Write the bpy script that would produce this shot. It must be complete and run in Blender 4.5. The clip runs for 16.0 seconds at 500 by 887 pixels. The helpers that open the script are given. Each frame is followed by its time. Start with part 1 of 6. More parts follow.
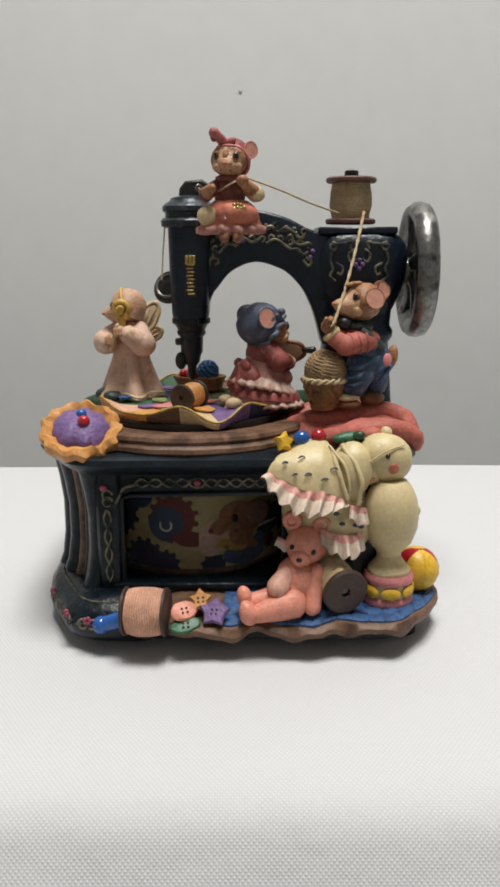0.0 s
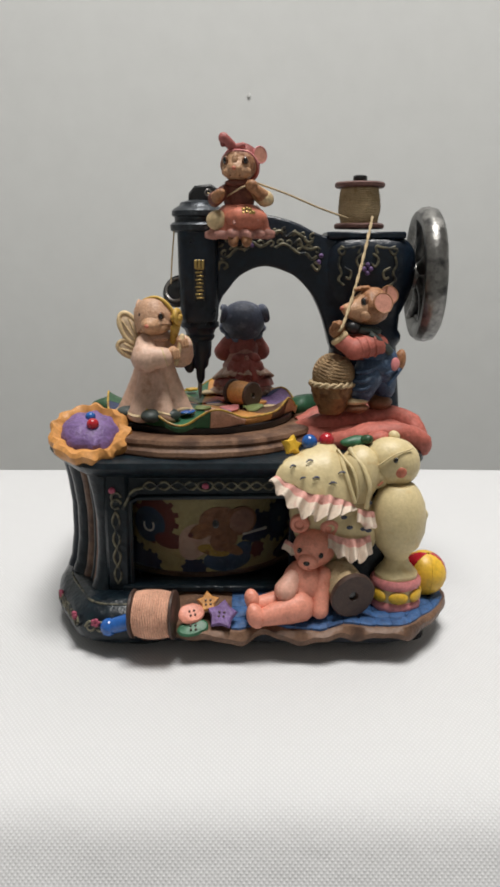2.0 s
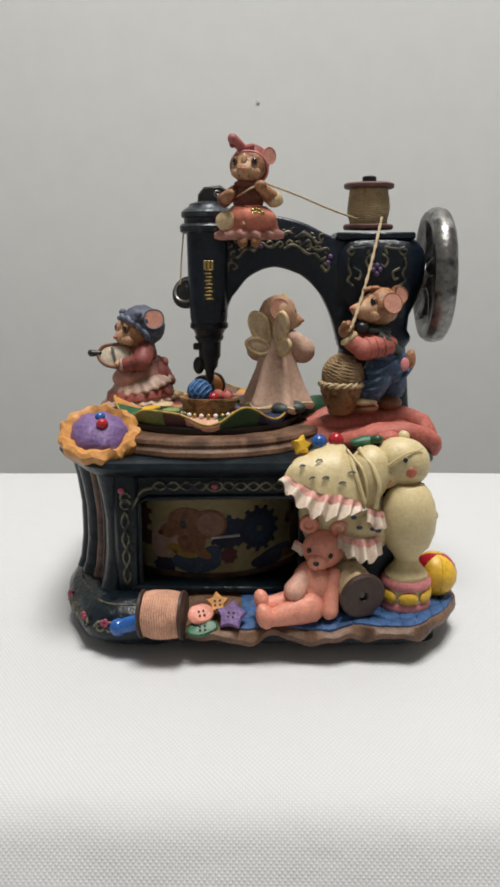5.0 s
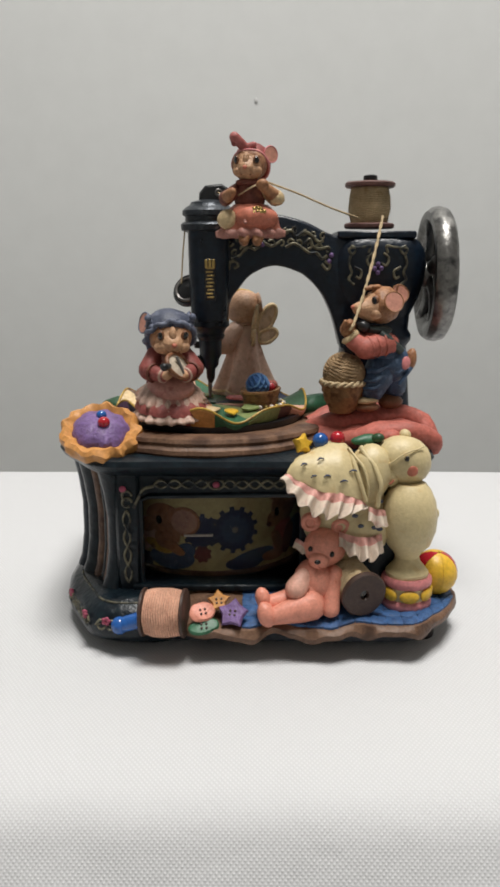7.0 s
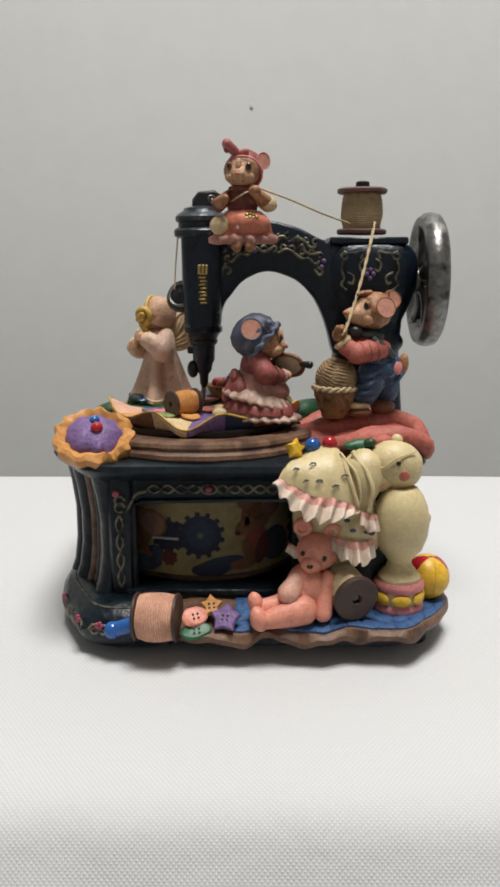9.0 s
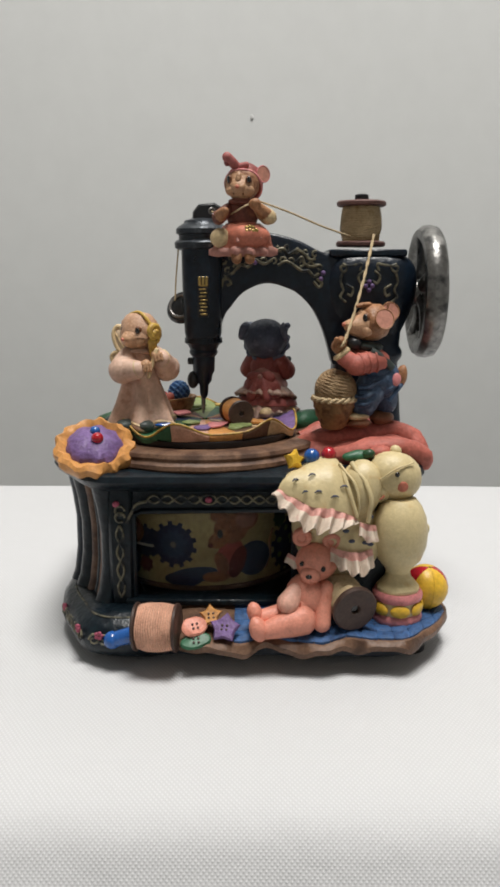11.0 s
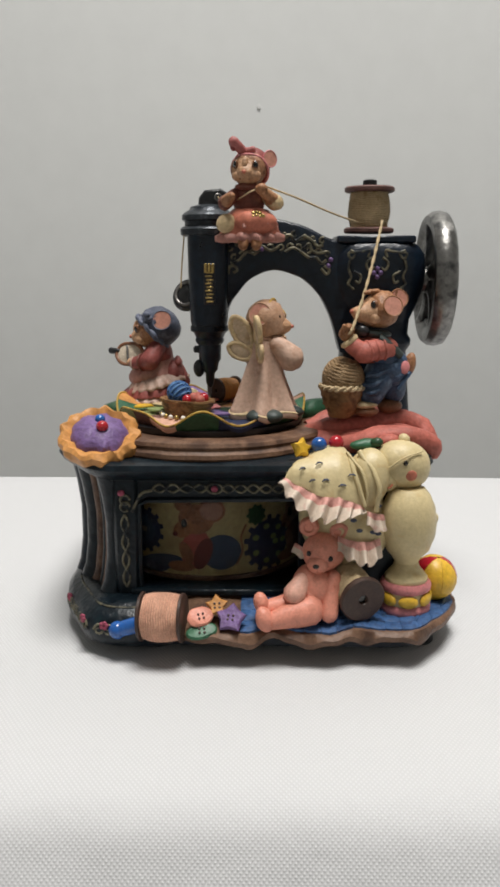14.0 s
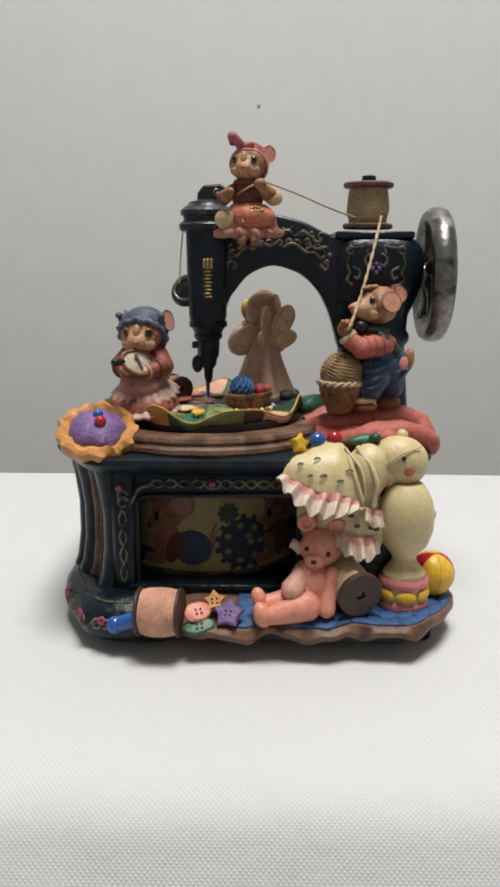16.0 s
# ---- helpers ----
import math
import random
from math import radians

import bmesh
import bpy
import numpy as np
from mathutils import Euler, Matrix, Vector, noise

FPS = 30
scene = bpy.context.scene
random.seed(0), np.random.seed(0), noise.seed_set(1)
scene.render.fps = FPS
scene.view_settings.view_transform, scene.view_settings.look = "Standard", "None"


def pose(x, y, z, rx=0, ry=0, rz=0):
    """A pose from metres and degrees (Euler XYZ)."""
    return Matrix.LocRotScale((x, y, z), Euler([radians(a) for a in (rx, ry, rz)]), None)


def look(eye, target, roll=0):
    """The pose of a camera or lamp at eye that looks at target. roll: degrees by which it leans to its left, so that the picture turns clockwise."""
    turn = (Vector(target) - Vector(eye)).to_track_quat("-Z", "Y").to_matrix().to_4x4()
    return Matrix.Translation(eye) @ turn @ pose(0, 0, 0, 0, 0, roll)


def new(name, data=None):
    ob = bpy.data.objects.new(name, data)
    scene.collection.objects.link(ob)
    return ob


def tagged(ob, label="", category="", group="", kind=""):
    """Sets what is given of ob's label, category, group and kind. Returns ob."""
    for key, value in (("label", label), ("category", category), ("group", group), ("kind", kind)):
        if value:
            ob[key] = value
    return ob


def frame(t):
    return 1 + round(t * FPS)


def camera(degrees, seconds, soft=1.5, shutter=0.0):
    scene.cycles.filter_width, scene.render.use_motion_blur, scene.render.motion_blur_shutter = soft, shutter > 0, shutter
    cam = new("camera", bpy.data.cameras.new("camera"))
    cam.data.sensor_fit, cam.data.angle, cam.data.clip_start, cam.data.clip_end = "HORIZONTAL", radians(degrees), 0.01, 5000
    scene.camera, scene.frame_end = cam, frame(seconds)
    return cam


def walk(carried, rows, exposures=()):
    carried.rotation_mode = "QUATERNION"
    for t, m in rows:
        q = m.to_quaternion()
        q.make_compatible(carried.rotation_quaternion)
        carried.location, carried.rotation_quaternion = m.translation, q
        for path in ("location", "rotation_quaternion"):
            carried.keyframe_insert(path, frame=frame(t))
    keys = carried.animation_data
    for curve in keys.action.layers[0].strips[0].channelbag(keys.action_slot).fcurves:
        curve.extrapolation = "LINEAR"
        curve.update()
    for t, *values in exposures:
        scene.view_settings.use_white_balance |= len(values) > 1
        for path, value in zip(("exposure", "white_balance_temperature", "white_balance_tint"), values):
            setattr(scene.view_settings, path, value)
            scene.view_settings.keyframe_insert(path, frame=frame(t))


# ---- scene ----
# ---- camera ----
cam = camera(34, 16.0, soft=3.0)
PATH = [
    (0.0, 0.00151, -0.31012, 0.13356, 76.154, 0.163, -0.097),
    (0.5, 0.00071, -0.30992, 0.13399, 75.857, 0.124, -0.044),
    (1.0, -0.00033, -0.30995, 0.13374, 75.892, 0.093, -0.165),
    (1.5, 0.00039, -0.30999, 0.13336, 76.133, 0.037, 0.081),
    (2.0, 0.00094, -0.31115, 0.13346, 76.465, 0.026, 0.397),
    (2.5, 0.00147, -0.31129, 0.13287, 76.764, 0.106, 0.620),
    (3.0, 0.00093, -0.31136, 0.13275, 76.854, 0.134, 0.638),
    (3.5, -0.00006, -0.31155, 0.13245, 76.894, 0.050, 0.507),
    (4.0, 0.00083, -0.31137, 0.13196, 76.955, 0.176, 0.758),
    (6.5, 0.00079, -0.31158, 0.13041, 76.980, 0.202, 1.073),
    (7.0, -0.00100, -0.31171, 0.13093, 76.900, 0.069, 0.749),
    (7.5, -0.00036, -0.31085, 0.13023, 76.997, 0.096, 0.833),
    (8.0, 0.00016, -0.31182, 0.13115, 76.968, 0.053, 0.720),
    (8.5, 0.00111, -0.31200, 0.13062, 77.177, 0.116, 0.723),
    (9.0, 0.00060, -0.31266, 0.13136, 77.205, 0.068, 0.553),
    (11.5, 0.00098, -0.31412, 0.13254, 77.847, -0.071, 0.636),
    (12.0, 0.00126, -0.31266, 0.13050, 77.824, 0.019, 0.911),
    (12.5, -0.00006, -0.31310, 0.13118, 77.704, -0.000, 0.810),
    (13.0, 0.00192, -0.31238, 0.12997, 77.665, 0.080, 1.231),
    (13.5, 0.00205, -0.31197, 0.12999, 77.515, 0.127, 1.242),
    (14.0, 0.00095, -0.31139, 0.12992, 77.386, 0.057, 1.066),
    (14.5, 0.00128, -0.31155, 0.12913, 77.456, -0.022, 1.110),
    (15.0, 0.00063, -0.31158, 0.12912, 77.369, -0.143, 0.978),
    (15.5, 0.00002, -0.31141, 0.12937, 77.269, -0.150, 0.838),
    (16.0, 0.00144, -0.31144, 0.12896, 77.259, -0.100, 1.066),
]
walk(cam, [(t, pose(x, y, z, rx, ry, rz)) for t, x, y, z, rx, ry, rz in PATH])

# ---- light: a closed room with a ceiling panel ----
world = bpy.data.worlds.new("world")
scene.world = world
world.use_nodes = True
world.node_tree.nodes["Background"].inputs[0].default_value = (0.9, 0.95, 1.0, 1)
world.node_tree.nodes["Background"].inputs[1].default_value = 0.2
scene.view_settings.exposure = 0.0


def lamp(name, eye, target, size, size_y, watts, colour):
    data = bpy.data.lights.new(name, "AREA")
    data.shape, data.size, data.size_y, data.energy, data.color = "RECTANGLE", size, size_y, watts, colour
    ob = new(name, data)
    ob.matrix_basis = look(eye, target)
    return ob


lamp("ceiling_panel_light", (0.12, -0.20, 1.76), (0.0, 0.0, 0.0), 0.60, 0.60, 39.0, (1.0, 0.975, 0.94))


# ---- materials ----
def paint(name, rgb, rough=0.45, var=0.25, fine=900.0, coarse=140.0, bump=0.25, metal=0.0, second=None, amount=0.0, coat=0.0, spec=0.38, wash=0.30):
    """A painted or natural surface: base colour varied at two scales, fine relief and uneven gloss."""
    mat = bpy.data.materials.new(name)
    mat.use_nodes = True
    nt = mat.node_tree
    n, link = nt.nodes, nt.links.new
    bsdf = n["Principled BSDF"]
    tc = n.new("ShaderNodeTexCoord")
    big, small = n.new("ShaderNodeTexNoise"), n.new("ShaderNodeTexNoise")
    big.inputs["Scale"].default_value, big.inputs["Detail"].default_value = coarse, 4.0
    small.inputs["Scale"].default_value, small.inputs["Detail"].default_value = fine, 3.0
    link(tc.outputs["Object"], big.inputs["Vector"])
    link(tc.outputs["Object"], small.inputs["Vector"])
    add = n.new("ShaderNodeMath")
    add.operation = "ADD"
    link(big.outputs["Fac"], add.inputs[0])
    link(small.outputs["Fac"], add.inputs[1])
    ramp = n.new("ShaderNodeMapRange")
    ramp.inputs["From Min"].default_value, ramp.inputs["From Max"].default_value = 0.65, 1.35
    link(add.outputs[0], ramp.inputs["Value"])
    mix = n.new("ShaderNodeMix")
    mix.data_type = "RGBA"
    mix.inputs["A"].default_value = (*[c * (1 - var) for c in rgb], 1)
    mix.inputs["B"].default_value = (*[min(0.95, c * (1 + var * 0.8) + 0.01 * var) for c in rgb], 1)
    link(ramp.outputs["Result"], mix.inputs["Factor"])
    colour = mix.outputs["Result"]
    if second:
        step = n.new("ShaderNodeMapRange")
        step.inputs["From Min"].default_value, step.inputs["From Max"].default_value = 1 - amount - 0.08, 1 - amount + 0.08
        patch = n.new("ShaderNodeTexNoise")
        patch.inputs["Scale"].default_value, patch.inputs["Detail"].default_value = coarse * 2.3, 6.0
        link(tc.outputs["Object"], patch.inputs["Vector"])
        link(patch.outputs["Fac"], step.inputs["Value"])
        mix2 = n.new("ShaderNodeMix")
        mix2.data_type = "RGBA"
        link(step.outputs["Result"], mix2.inputs["Factor"])
        link(colour, mix2.inputs["A"])
        mix2.inputs["B"].default_value = (*second, 1)
        colour = mix2.outputs["Result"]
    if wash:
        # thin brown antiquing stain left in uneven patches
        stain, cut, mix3 = n.new("ShaderNodeTexNoise"), n.new("ShaderNodeMapRange"), n.new("ShaderNodeMix")
        stain.inputs["Scale"].default_value, stain.inputs["Detail"].default_value, stain.inputs["Roughness"].default_value = 330.0, 8.0, 0.68
        stain.inputs["Distortion"].default_value = 0.8
        cut.inputs["From Min"].default_value, cut.inputs["From Max"].default_value, cut.inputs["To Max"].default_value = 0.47, 0.70, wash
        link(tc.outputs["Object"], stain.inputs["Vector"])
        link(stain.outputs["Fac"], cut.inputs["Value"])
        mix3.data_type = "RGBA"
        link(cut.outputs["Result"], mix3.inputs["Factor"])
        link(colour, mix3.inputs["A"])
        mix3.inputs["B"].default_value = (rgb[0] * 0.30 + 0.012, rgb[1] * 0.24 + 0.007, rgb[2] * 0.20 + 0.004, 1)
        colour = mix3.outputs["Result"]
    link(colour, bsdf.inputs["Base Color"])
    gloss = n.new("ShaderNodeMapRange")
    gloss.inputs["To Min"].default_value, gloss.inputs["To Max"].default_value = max(0.05, rough - 0.12), min(1, rough + 0.12)
    link(big.outputs["Fac"], gloss.inputs["Value"])
    link(gloss.outputs["Result"], bsdf.inputs["Roughness"])
    bsdf.inputs["Metallic"].default_value = metal
    bsdf.inputs["Coat Weight"].default_value = coat
    bsdf.inputs["Specular IOR Level"].default_value = spec
    bsdf.inputs["Coat Roughness"].default_value = 0.25
    rel = n.new("ShaderNodeBump")
    rel.inputs["Strength"].default_value, rel.inputs["Distance"].default_value = bump, 0.0005
    link(add.outputs[0], rel.inputs["Height"])
    link(rel.outputs["Normal"], bsdf.inputs["Normal"])
    return mat


def woven(name, rgb, pitch):
    """White table linen: crossed threads as relief, faint creases."""
    mat = bpy.data.materials.new(name)
    mat.use_nodes = True
    nt = mat.node_tree
    n, link = nt.nodes, nt.links.new
    bsdf = n["Principled BSDF"]
    bsdf.inputs["Roughness"].default_value = 0.85
    tc = n.new("ShaderNodeTexCoord")
    waves = []
    for way in ((0.72, 0.49, 0.49), (0.72, -0.49, -0.49)):
        dot = n.new("ShaderNodeVectorMath")
        dot.operation = "DOT_PRODUCT"
        dot.inputs[1].default_value = [6.2832 / pitch * w for w in way]
        link(tc.outputs["Object"], dot.inputs[0])
        w = n.new("ShaderNodeMath")
        w.operation = "SINE"
        link(dot.outputs["Value"], w.inputs[0])
        up = n.new("ShaderNodeMapRange")
        up.inputs["From Min"].default_value = -1.0
        link(w.outputs[0], up.inputs["Value"])
        waves.append(up)
    mul = n.new("ShaderNodeMath")
    mul.operation = "MULTIPLY"
    link(waves[0].outputs["Result"], mul.inputs[0])
    link(waves[1].outputs["Result"], mul.inputs[1])
    crease = n.new("ShaderNodeTexNoise")
    crease.inputs["Scale"].default_value, crease.inputs["Detail"].default_value = 14.0, 5.0
    link(tc.outputs["Object"], crease.inputs["Vector"])
    mix = n.new("ShaderNodeMix")
    mix.data_type = "RGBA"
    mix.inputs["A"].default_value = (*[c * 0.88 for c in rgb], 1)
    mix.inputs["B"].default_value = (*rgb, 1)
    link(mul.outputs[0], mix.inputs["Factor"])
    link(mix.outputs["Result"], bsdf.inputs["Base Color"])
    b1, b2 = n.new("ShaderNodeBump"), n.new("ShaderNodeBump")
    b1.inputs["Strength"].default_value, b1.inputs["Distance"].default_value = 0.55, 0.0002
    b2.inputs["Strength"].default_value, b2.inputs["Distance"].default_value = 0.55, 0.006
    link(mul.outputs[0], b1.inputs["Height"])
    link(crease.outputs["Fac"], b2.inputs["Height"])
    link(b2.outputs["Normal"], b1.inputs["Normal"])
    link(b1.outputs["Normal"], bsdf.inputs["Normal"])
    return mat


def clear_glass(name):
    mat = bpy.data.materials.new(name)
    mat.use_nodes = True
    bsdf = mat.node_tree.nodes["Principled BSDF"]
    bsdf.inputs["Transmission Weight"].default_value = 1.0
    bsdf.inputs["Roughness"].default_value = 0.09
    bsdf.inputs["IOR"].default_value = 1.12
    return mat


LINEN = woven("white_linen", (0.610, 0.612, 0.620), 0.0010)
WALL = paint("grey_wall_paint", (0.612, 0.620, 0.61), 0.8, 0.03, 40, 3, 0.05, wash=0)
WALLMARK = paint("scuff_grey", (0.62, 0.62, 0.61), 0.8, 0.1)
ROOM = paint("room_paint", (0.42, 0.42, 0.41), 0.9, 0.05, 30, 2, 0.05, wash=0)
NAVY = paint("navy_enamel", (0.003, 0.008, 0.017), 0.32, 0.45, 520, 150, 0.5, second=(0.005, 0.015, 0.028), amount=0.40, coat=0.05, spec=0.34, wash=0)
TEAL = paint("teal_enamel", (0.0025, 0.0070, 0.0115), 0.34, 0.4, 420, 150, 0.7, second=(0.006, 0.015, 0.020), amount=0.40, spec=0.32, wash=0)
CAPGREY = paint("worn_pewter_cap", (0.030, 0.036, 0.044), 0.34, 0.5, 500, 160, 0.5, metal=0.35, second=(0.10, 0.11, 0.12), amount=0.36, wash=0)
DARK = paint("black_enamel", (0.009, 0.010, 0.012), 0.4, 0.3, coat=0.2)
STEEL = paint("pewter_paint", (0.20, 0.195, 0.185), 0.33, 0.35, 600, 90, 0.3, metal=0.85, second=(0.06, 0.06, 0.06), amount=0.42, wash=0)
GOLD = paint("antique_gold", (0.42, 0.30, 0.10), 0.35, 0.4, metal=0.7)
BRONZE = paint("worn_gilt", (0.18, 0.165, 0.11), 0.5, 0.5, metal=0.3, second=(0.02, 0.025, 0.03), amount=0.46)
WOOD = paint("brown_wood_paint", (0.16, 0.086, 0.050), 0.52, 0.35, 900, 60, 0.5, second=(0.07, 0.034, 0.020), amount=0.44)
DARKWOOD = paint("dark_walnut_paint", (0.055, 0.030, 0.022), 0.45, 0.35)
REDWOOD = paint("mahogany_paint", (0.13, 0.06, 0.05), 0.5, 0.35)
TWINE = paint("natural_twine", (0.52, 0.40, 0.24), 0.8, 0.25, 1400, 200, 0.6, second=(0.38, 0.27, 0.14), amount=0.36, wash=0.15)
PINK = paint("dusty_pink_paint", (0.50, 0.16, 0.10), 0.5, 0.25, second=(0.34, 0.09, 0.05), amount=0.33)
ROSE = paint("rose_pink_paint", (0.62, 0.22, 0.22), 0.5, 0.25)
SALMON = paint("salmon_cloth_paint", (0.42, 0.115, 0.085), 0.6, 0.3, 800, 120, 0.4)
BEAR = paint("pink_bear_paint", (0.68, 0.27, 0.19), 0.45, 0.15, 1200, 150, 0.3, second=(0.56, 0.17, 0.10), amount=0.30)
BEARPALE = paint("pale_pink_paint", (0.70, 0.38, 0.29), 0.55, 0.2)
SHOE = paint("dark_green_grey_paint", (0.045, 0.06, 0.055), 0.5, 0.35)
WICKER = paint("wicker_brown_paint", (0.27, 0.14, 0.055), 0.55, 0.35, second=(0.10, 0.045, 0.015), amount=0.42)
SCARFPINK = paint("dark_rose_paint", (0.36, 0.07, 0.12), 0.55, 0.4)
WICKERPALE = paint("brown_twine_paint", (0.35, 0.235, 0.125), 0.7, 0.3, 1300, 260, 0.8, second=(0.22, 0.13, 0.06), amount=0.40)
BODICE = paint("russet_bodice_paint", (0.17, 0.055, 0.038), 0.55, 0.35, second=(0.27, 0.11, 0.06), amount=0.36)
FURDEEP = paint("dark_tan_fur_paint", (0.30, 0.14, 0.07), 0.5, 0.35, 1200, 220, 0.6, second=(0.18, 0.07, 0.03), amount=0.42)
ROBEWING = paint("ivory_wing_paint", (0.60, 0.46, 0.31), 0.5, 0.25, second=(0.46, 0.32, 0.18), amount=0.38, wash=0.2)
BONNETPALE = paint("pale_slate_frill_paint", (0.10, 0.115, 0.165), 0.55, 0.3, second=(0.18, 0.19, 0.24), amount=0.36)
PRINTPINK = paint("faded_pink_print", (0.40, 0.22, 0.16), 0.6, 0.3)
GILTHAIR = paint("golden_curl_paint", (0.55, 0.35, 0.07), 0.45, 0.3, second=(0.34, 0.19, 0.04), amount=0.38)
SCARFROSE = paint("faded_rose_scarf_paint", (0.42, 0.13, 0.12), 0.55, 0.3, second=(0.28, 0.06, 0.05), amount=0.38)
SCARF = paint("dark_red_scarf_paint", (0.23, 0.045, 0.04), 0.5, 0.3)
THREADPINK = paint("peach_thread", (0.64, 0.37, 0.26), 0.65, 0.25, 1500, 200, 0.6)
CREAM = paint("cream_paint", (0.60, 0.49, 0.27), 0.42, 0.12, 800, 90, 0.3, second=(0.56, 0.40, 0.19), amount=0.33, wash=0.10)
LACE = paint("white_lace_paint", (0.64, 0.53, 0.43), 0.55, 0.15, second=(0.58, 0.38, 0.31), amount=0.36, wash=0.12)
LACEPINK = paint("blush_lace_paint", (0.66, 0.33, 0.28), 0.55, 0.25)
YELLOW = paint("golden_yellow_paint", (0.70, 0.42, 0.035), 0.42, 0.2)
ORANGE = paint("pastry_orange_paint", (0.56, 0.26, 0.075), 0.5, 0.25)
PURPLE = paint("violet_paint", (0.175, 0.105, 0.26), 0.5, 0.3, 900, 240, 0.6, wash=0.5)
RED = paint("cherry_red_gloss", (0.42, 0.012, 0.022), 0.2, 0.2, coat=0.5)
BLUE = paint("blue_gloss", (0.015, 0.10, 0.36), 0.2, 0.2, coat=0.5)
RUGBLUE = paint("blue_quilt_paint", (0.035, 0.095, 0.23), 0.55, 0.35, 900, 130, 0.5, second=(0.02, 0.045, 0.12), amount=0.40)
GREEN = paint("leaf_green_paint", (0.03, 0.125, 0.06), 0.45, 0.3)
DKGREEN = paint("bottle_green_paint", (0.022, 0.075, 0.030), 0.45, 0.35)
LTGREEN = paint("sage_green_paint", (0.22, 0.27, 0.10), 0.5, 0.3)
FUR = paint("tan_mouse_fur_paint", (0.35, 0.165, 0.075), 0.5, 0.35, 1200, 220, 0.6, second=(0.21, 0.085, 0.036), amount=0.42)
FURLIGHT = paint("pale_mouse_fur_paint", (0.52, 0.30, 0.17), 0.5, 0.25, 1200, 220, 0.6, second=(0.38, 0.20, 0.10), amount=0.34)
EARPINK = paint("inner_ear_pink_paint", (0.56, 0.26, 0.19), 0.55, 0.2)
ROBE = paint("blush_white_robe_paint", (0.61, 0.41, 0.31), 0.5, 0.2, 700, 110, 0.4, second=(0.44, 0.26, 0.18), amount=0.36, wash=0.18)
WING = paint("cream_wing_paint", (0.61, 0.46, 0.26), 0.5, 0.3, second=(0.45, 0.30, 0.15), amount=0.34, wash=0.2)
DENIM = paint("denim_blue_paint", (0.040, 0.075, 0.14), 0.5, 0.35, 1200, 150, 0.6, second=(0.12, 0.18, 0.27), amount=0.38)
BONNET = paint("slate_blue_paint", (0.060, 0.070, 0.105), 0.55, 0.3, second=(0.13, 0.145, 0.20), amount=0.36)
DRESS = paint("raspberry_dress_paint", (0.26, 0.065, 0.055), 0.55, 0.3, second=(0.38, 0.14, 0.12), amount=0.36)
DRESSPALE = paint("pale_rose_apron_paint", (0.44, 0.21, 0.17), 0.55, 0.25, second=(0.30, 0.11, 0.09), amount=0.36)
BOOT = paint("brown_boot_paint", (0.20, 0.085, 0.04), 0.45, 0.3)
BLACK = paint("black_eye_gloss", (0.006, 0.004, 0.003), 0.15, 0.1, coat=0.5)
WHITE = paint("white_paint", (0.75, 0.70, 0.62), 0.5, 0.15)
GREY = paint("grey_metal_paint", (0.20, 0.19, 0.18), 0.35, 0.3, metal=0.5)
WHITEBLUE = paint("pale_blue_yarn", (0.10, 0.22, 0.42), 0.7, 0.3)
BLUEPRINT = paint("blue_print", (0.035, 0.06, 0.11), 0.6, 0.3)
HEM = paint("ochre_hem_paint", (0.50, 0.32, 0.06), 0.5, 0.35, second=(0.20, 0.09, 0.03), amount=0.40)
YARNBLUE = paint("matt_blue_yarn", (0.035, 0.10, 0.26), 0.85, 0.3, 1400, 300, 0.8)
HOOPCLOTH = paint("ivory_hoop_cloth", (0.52, 0.44, 0.34), 0.7, 0.25, 1400, 200, 0.5)
ANGELFUR = paint("blush_tan_fur_paint", (0.50, 0.30, 0.19), 0.5, 0.25, 1200, 220, 0.5, second=(0.38, 0.20, 0.11), amount=0.38, wash=0.15)
HEMROSE = paint("faded_rose_lace_paint", (0.48, 0.33, 0.26), 0.55, 0.25, second=(0.34, 0.18, 0.13), amount=0.38)
PARCH = paint("parchment_print", (0.46, 0.38, 0.18), 0.5, 0.25, 900, 60, 0.1, second=(0.35, 0.27, 0.12), amount=0.40)
PRINTBLUE = paint("navy_print", (0.02, 0.03, 0.075), 0.6, 0.3)
PRINTRED = paint("maroon_print", (0.14, 0.028, 0.022), 0.6, 0.3)
GLASS = clear_glass("window_plastic")


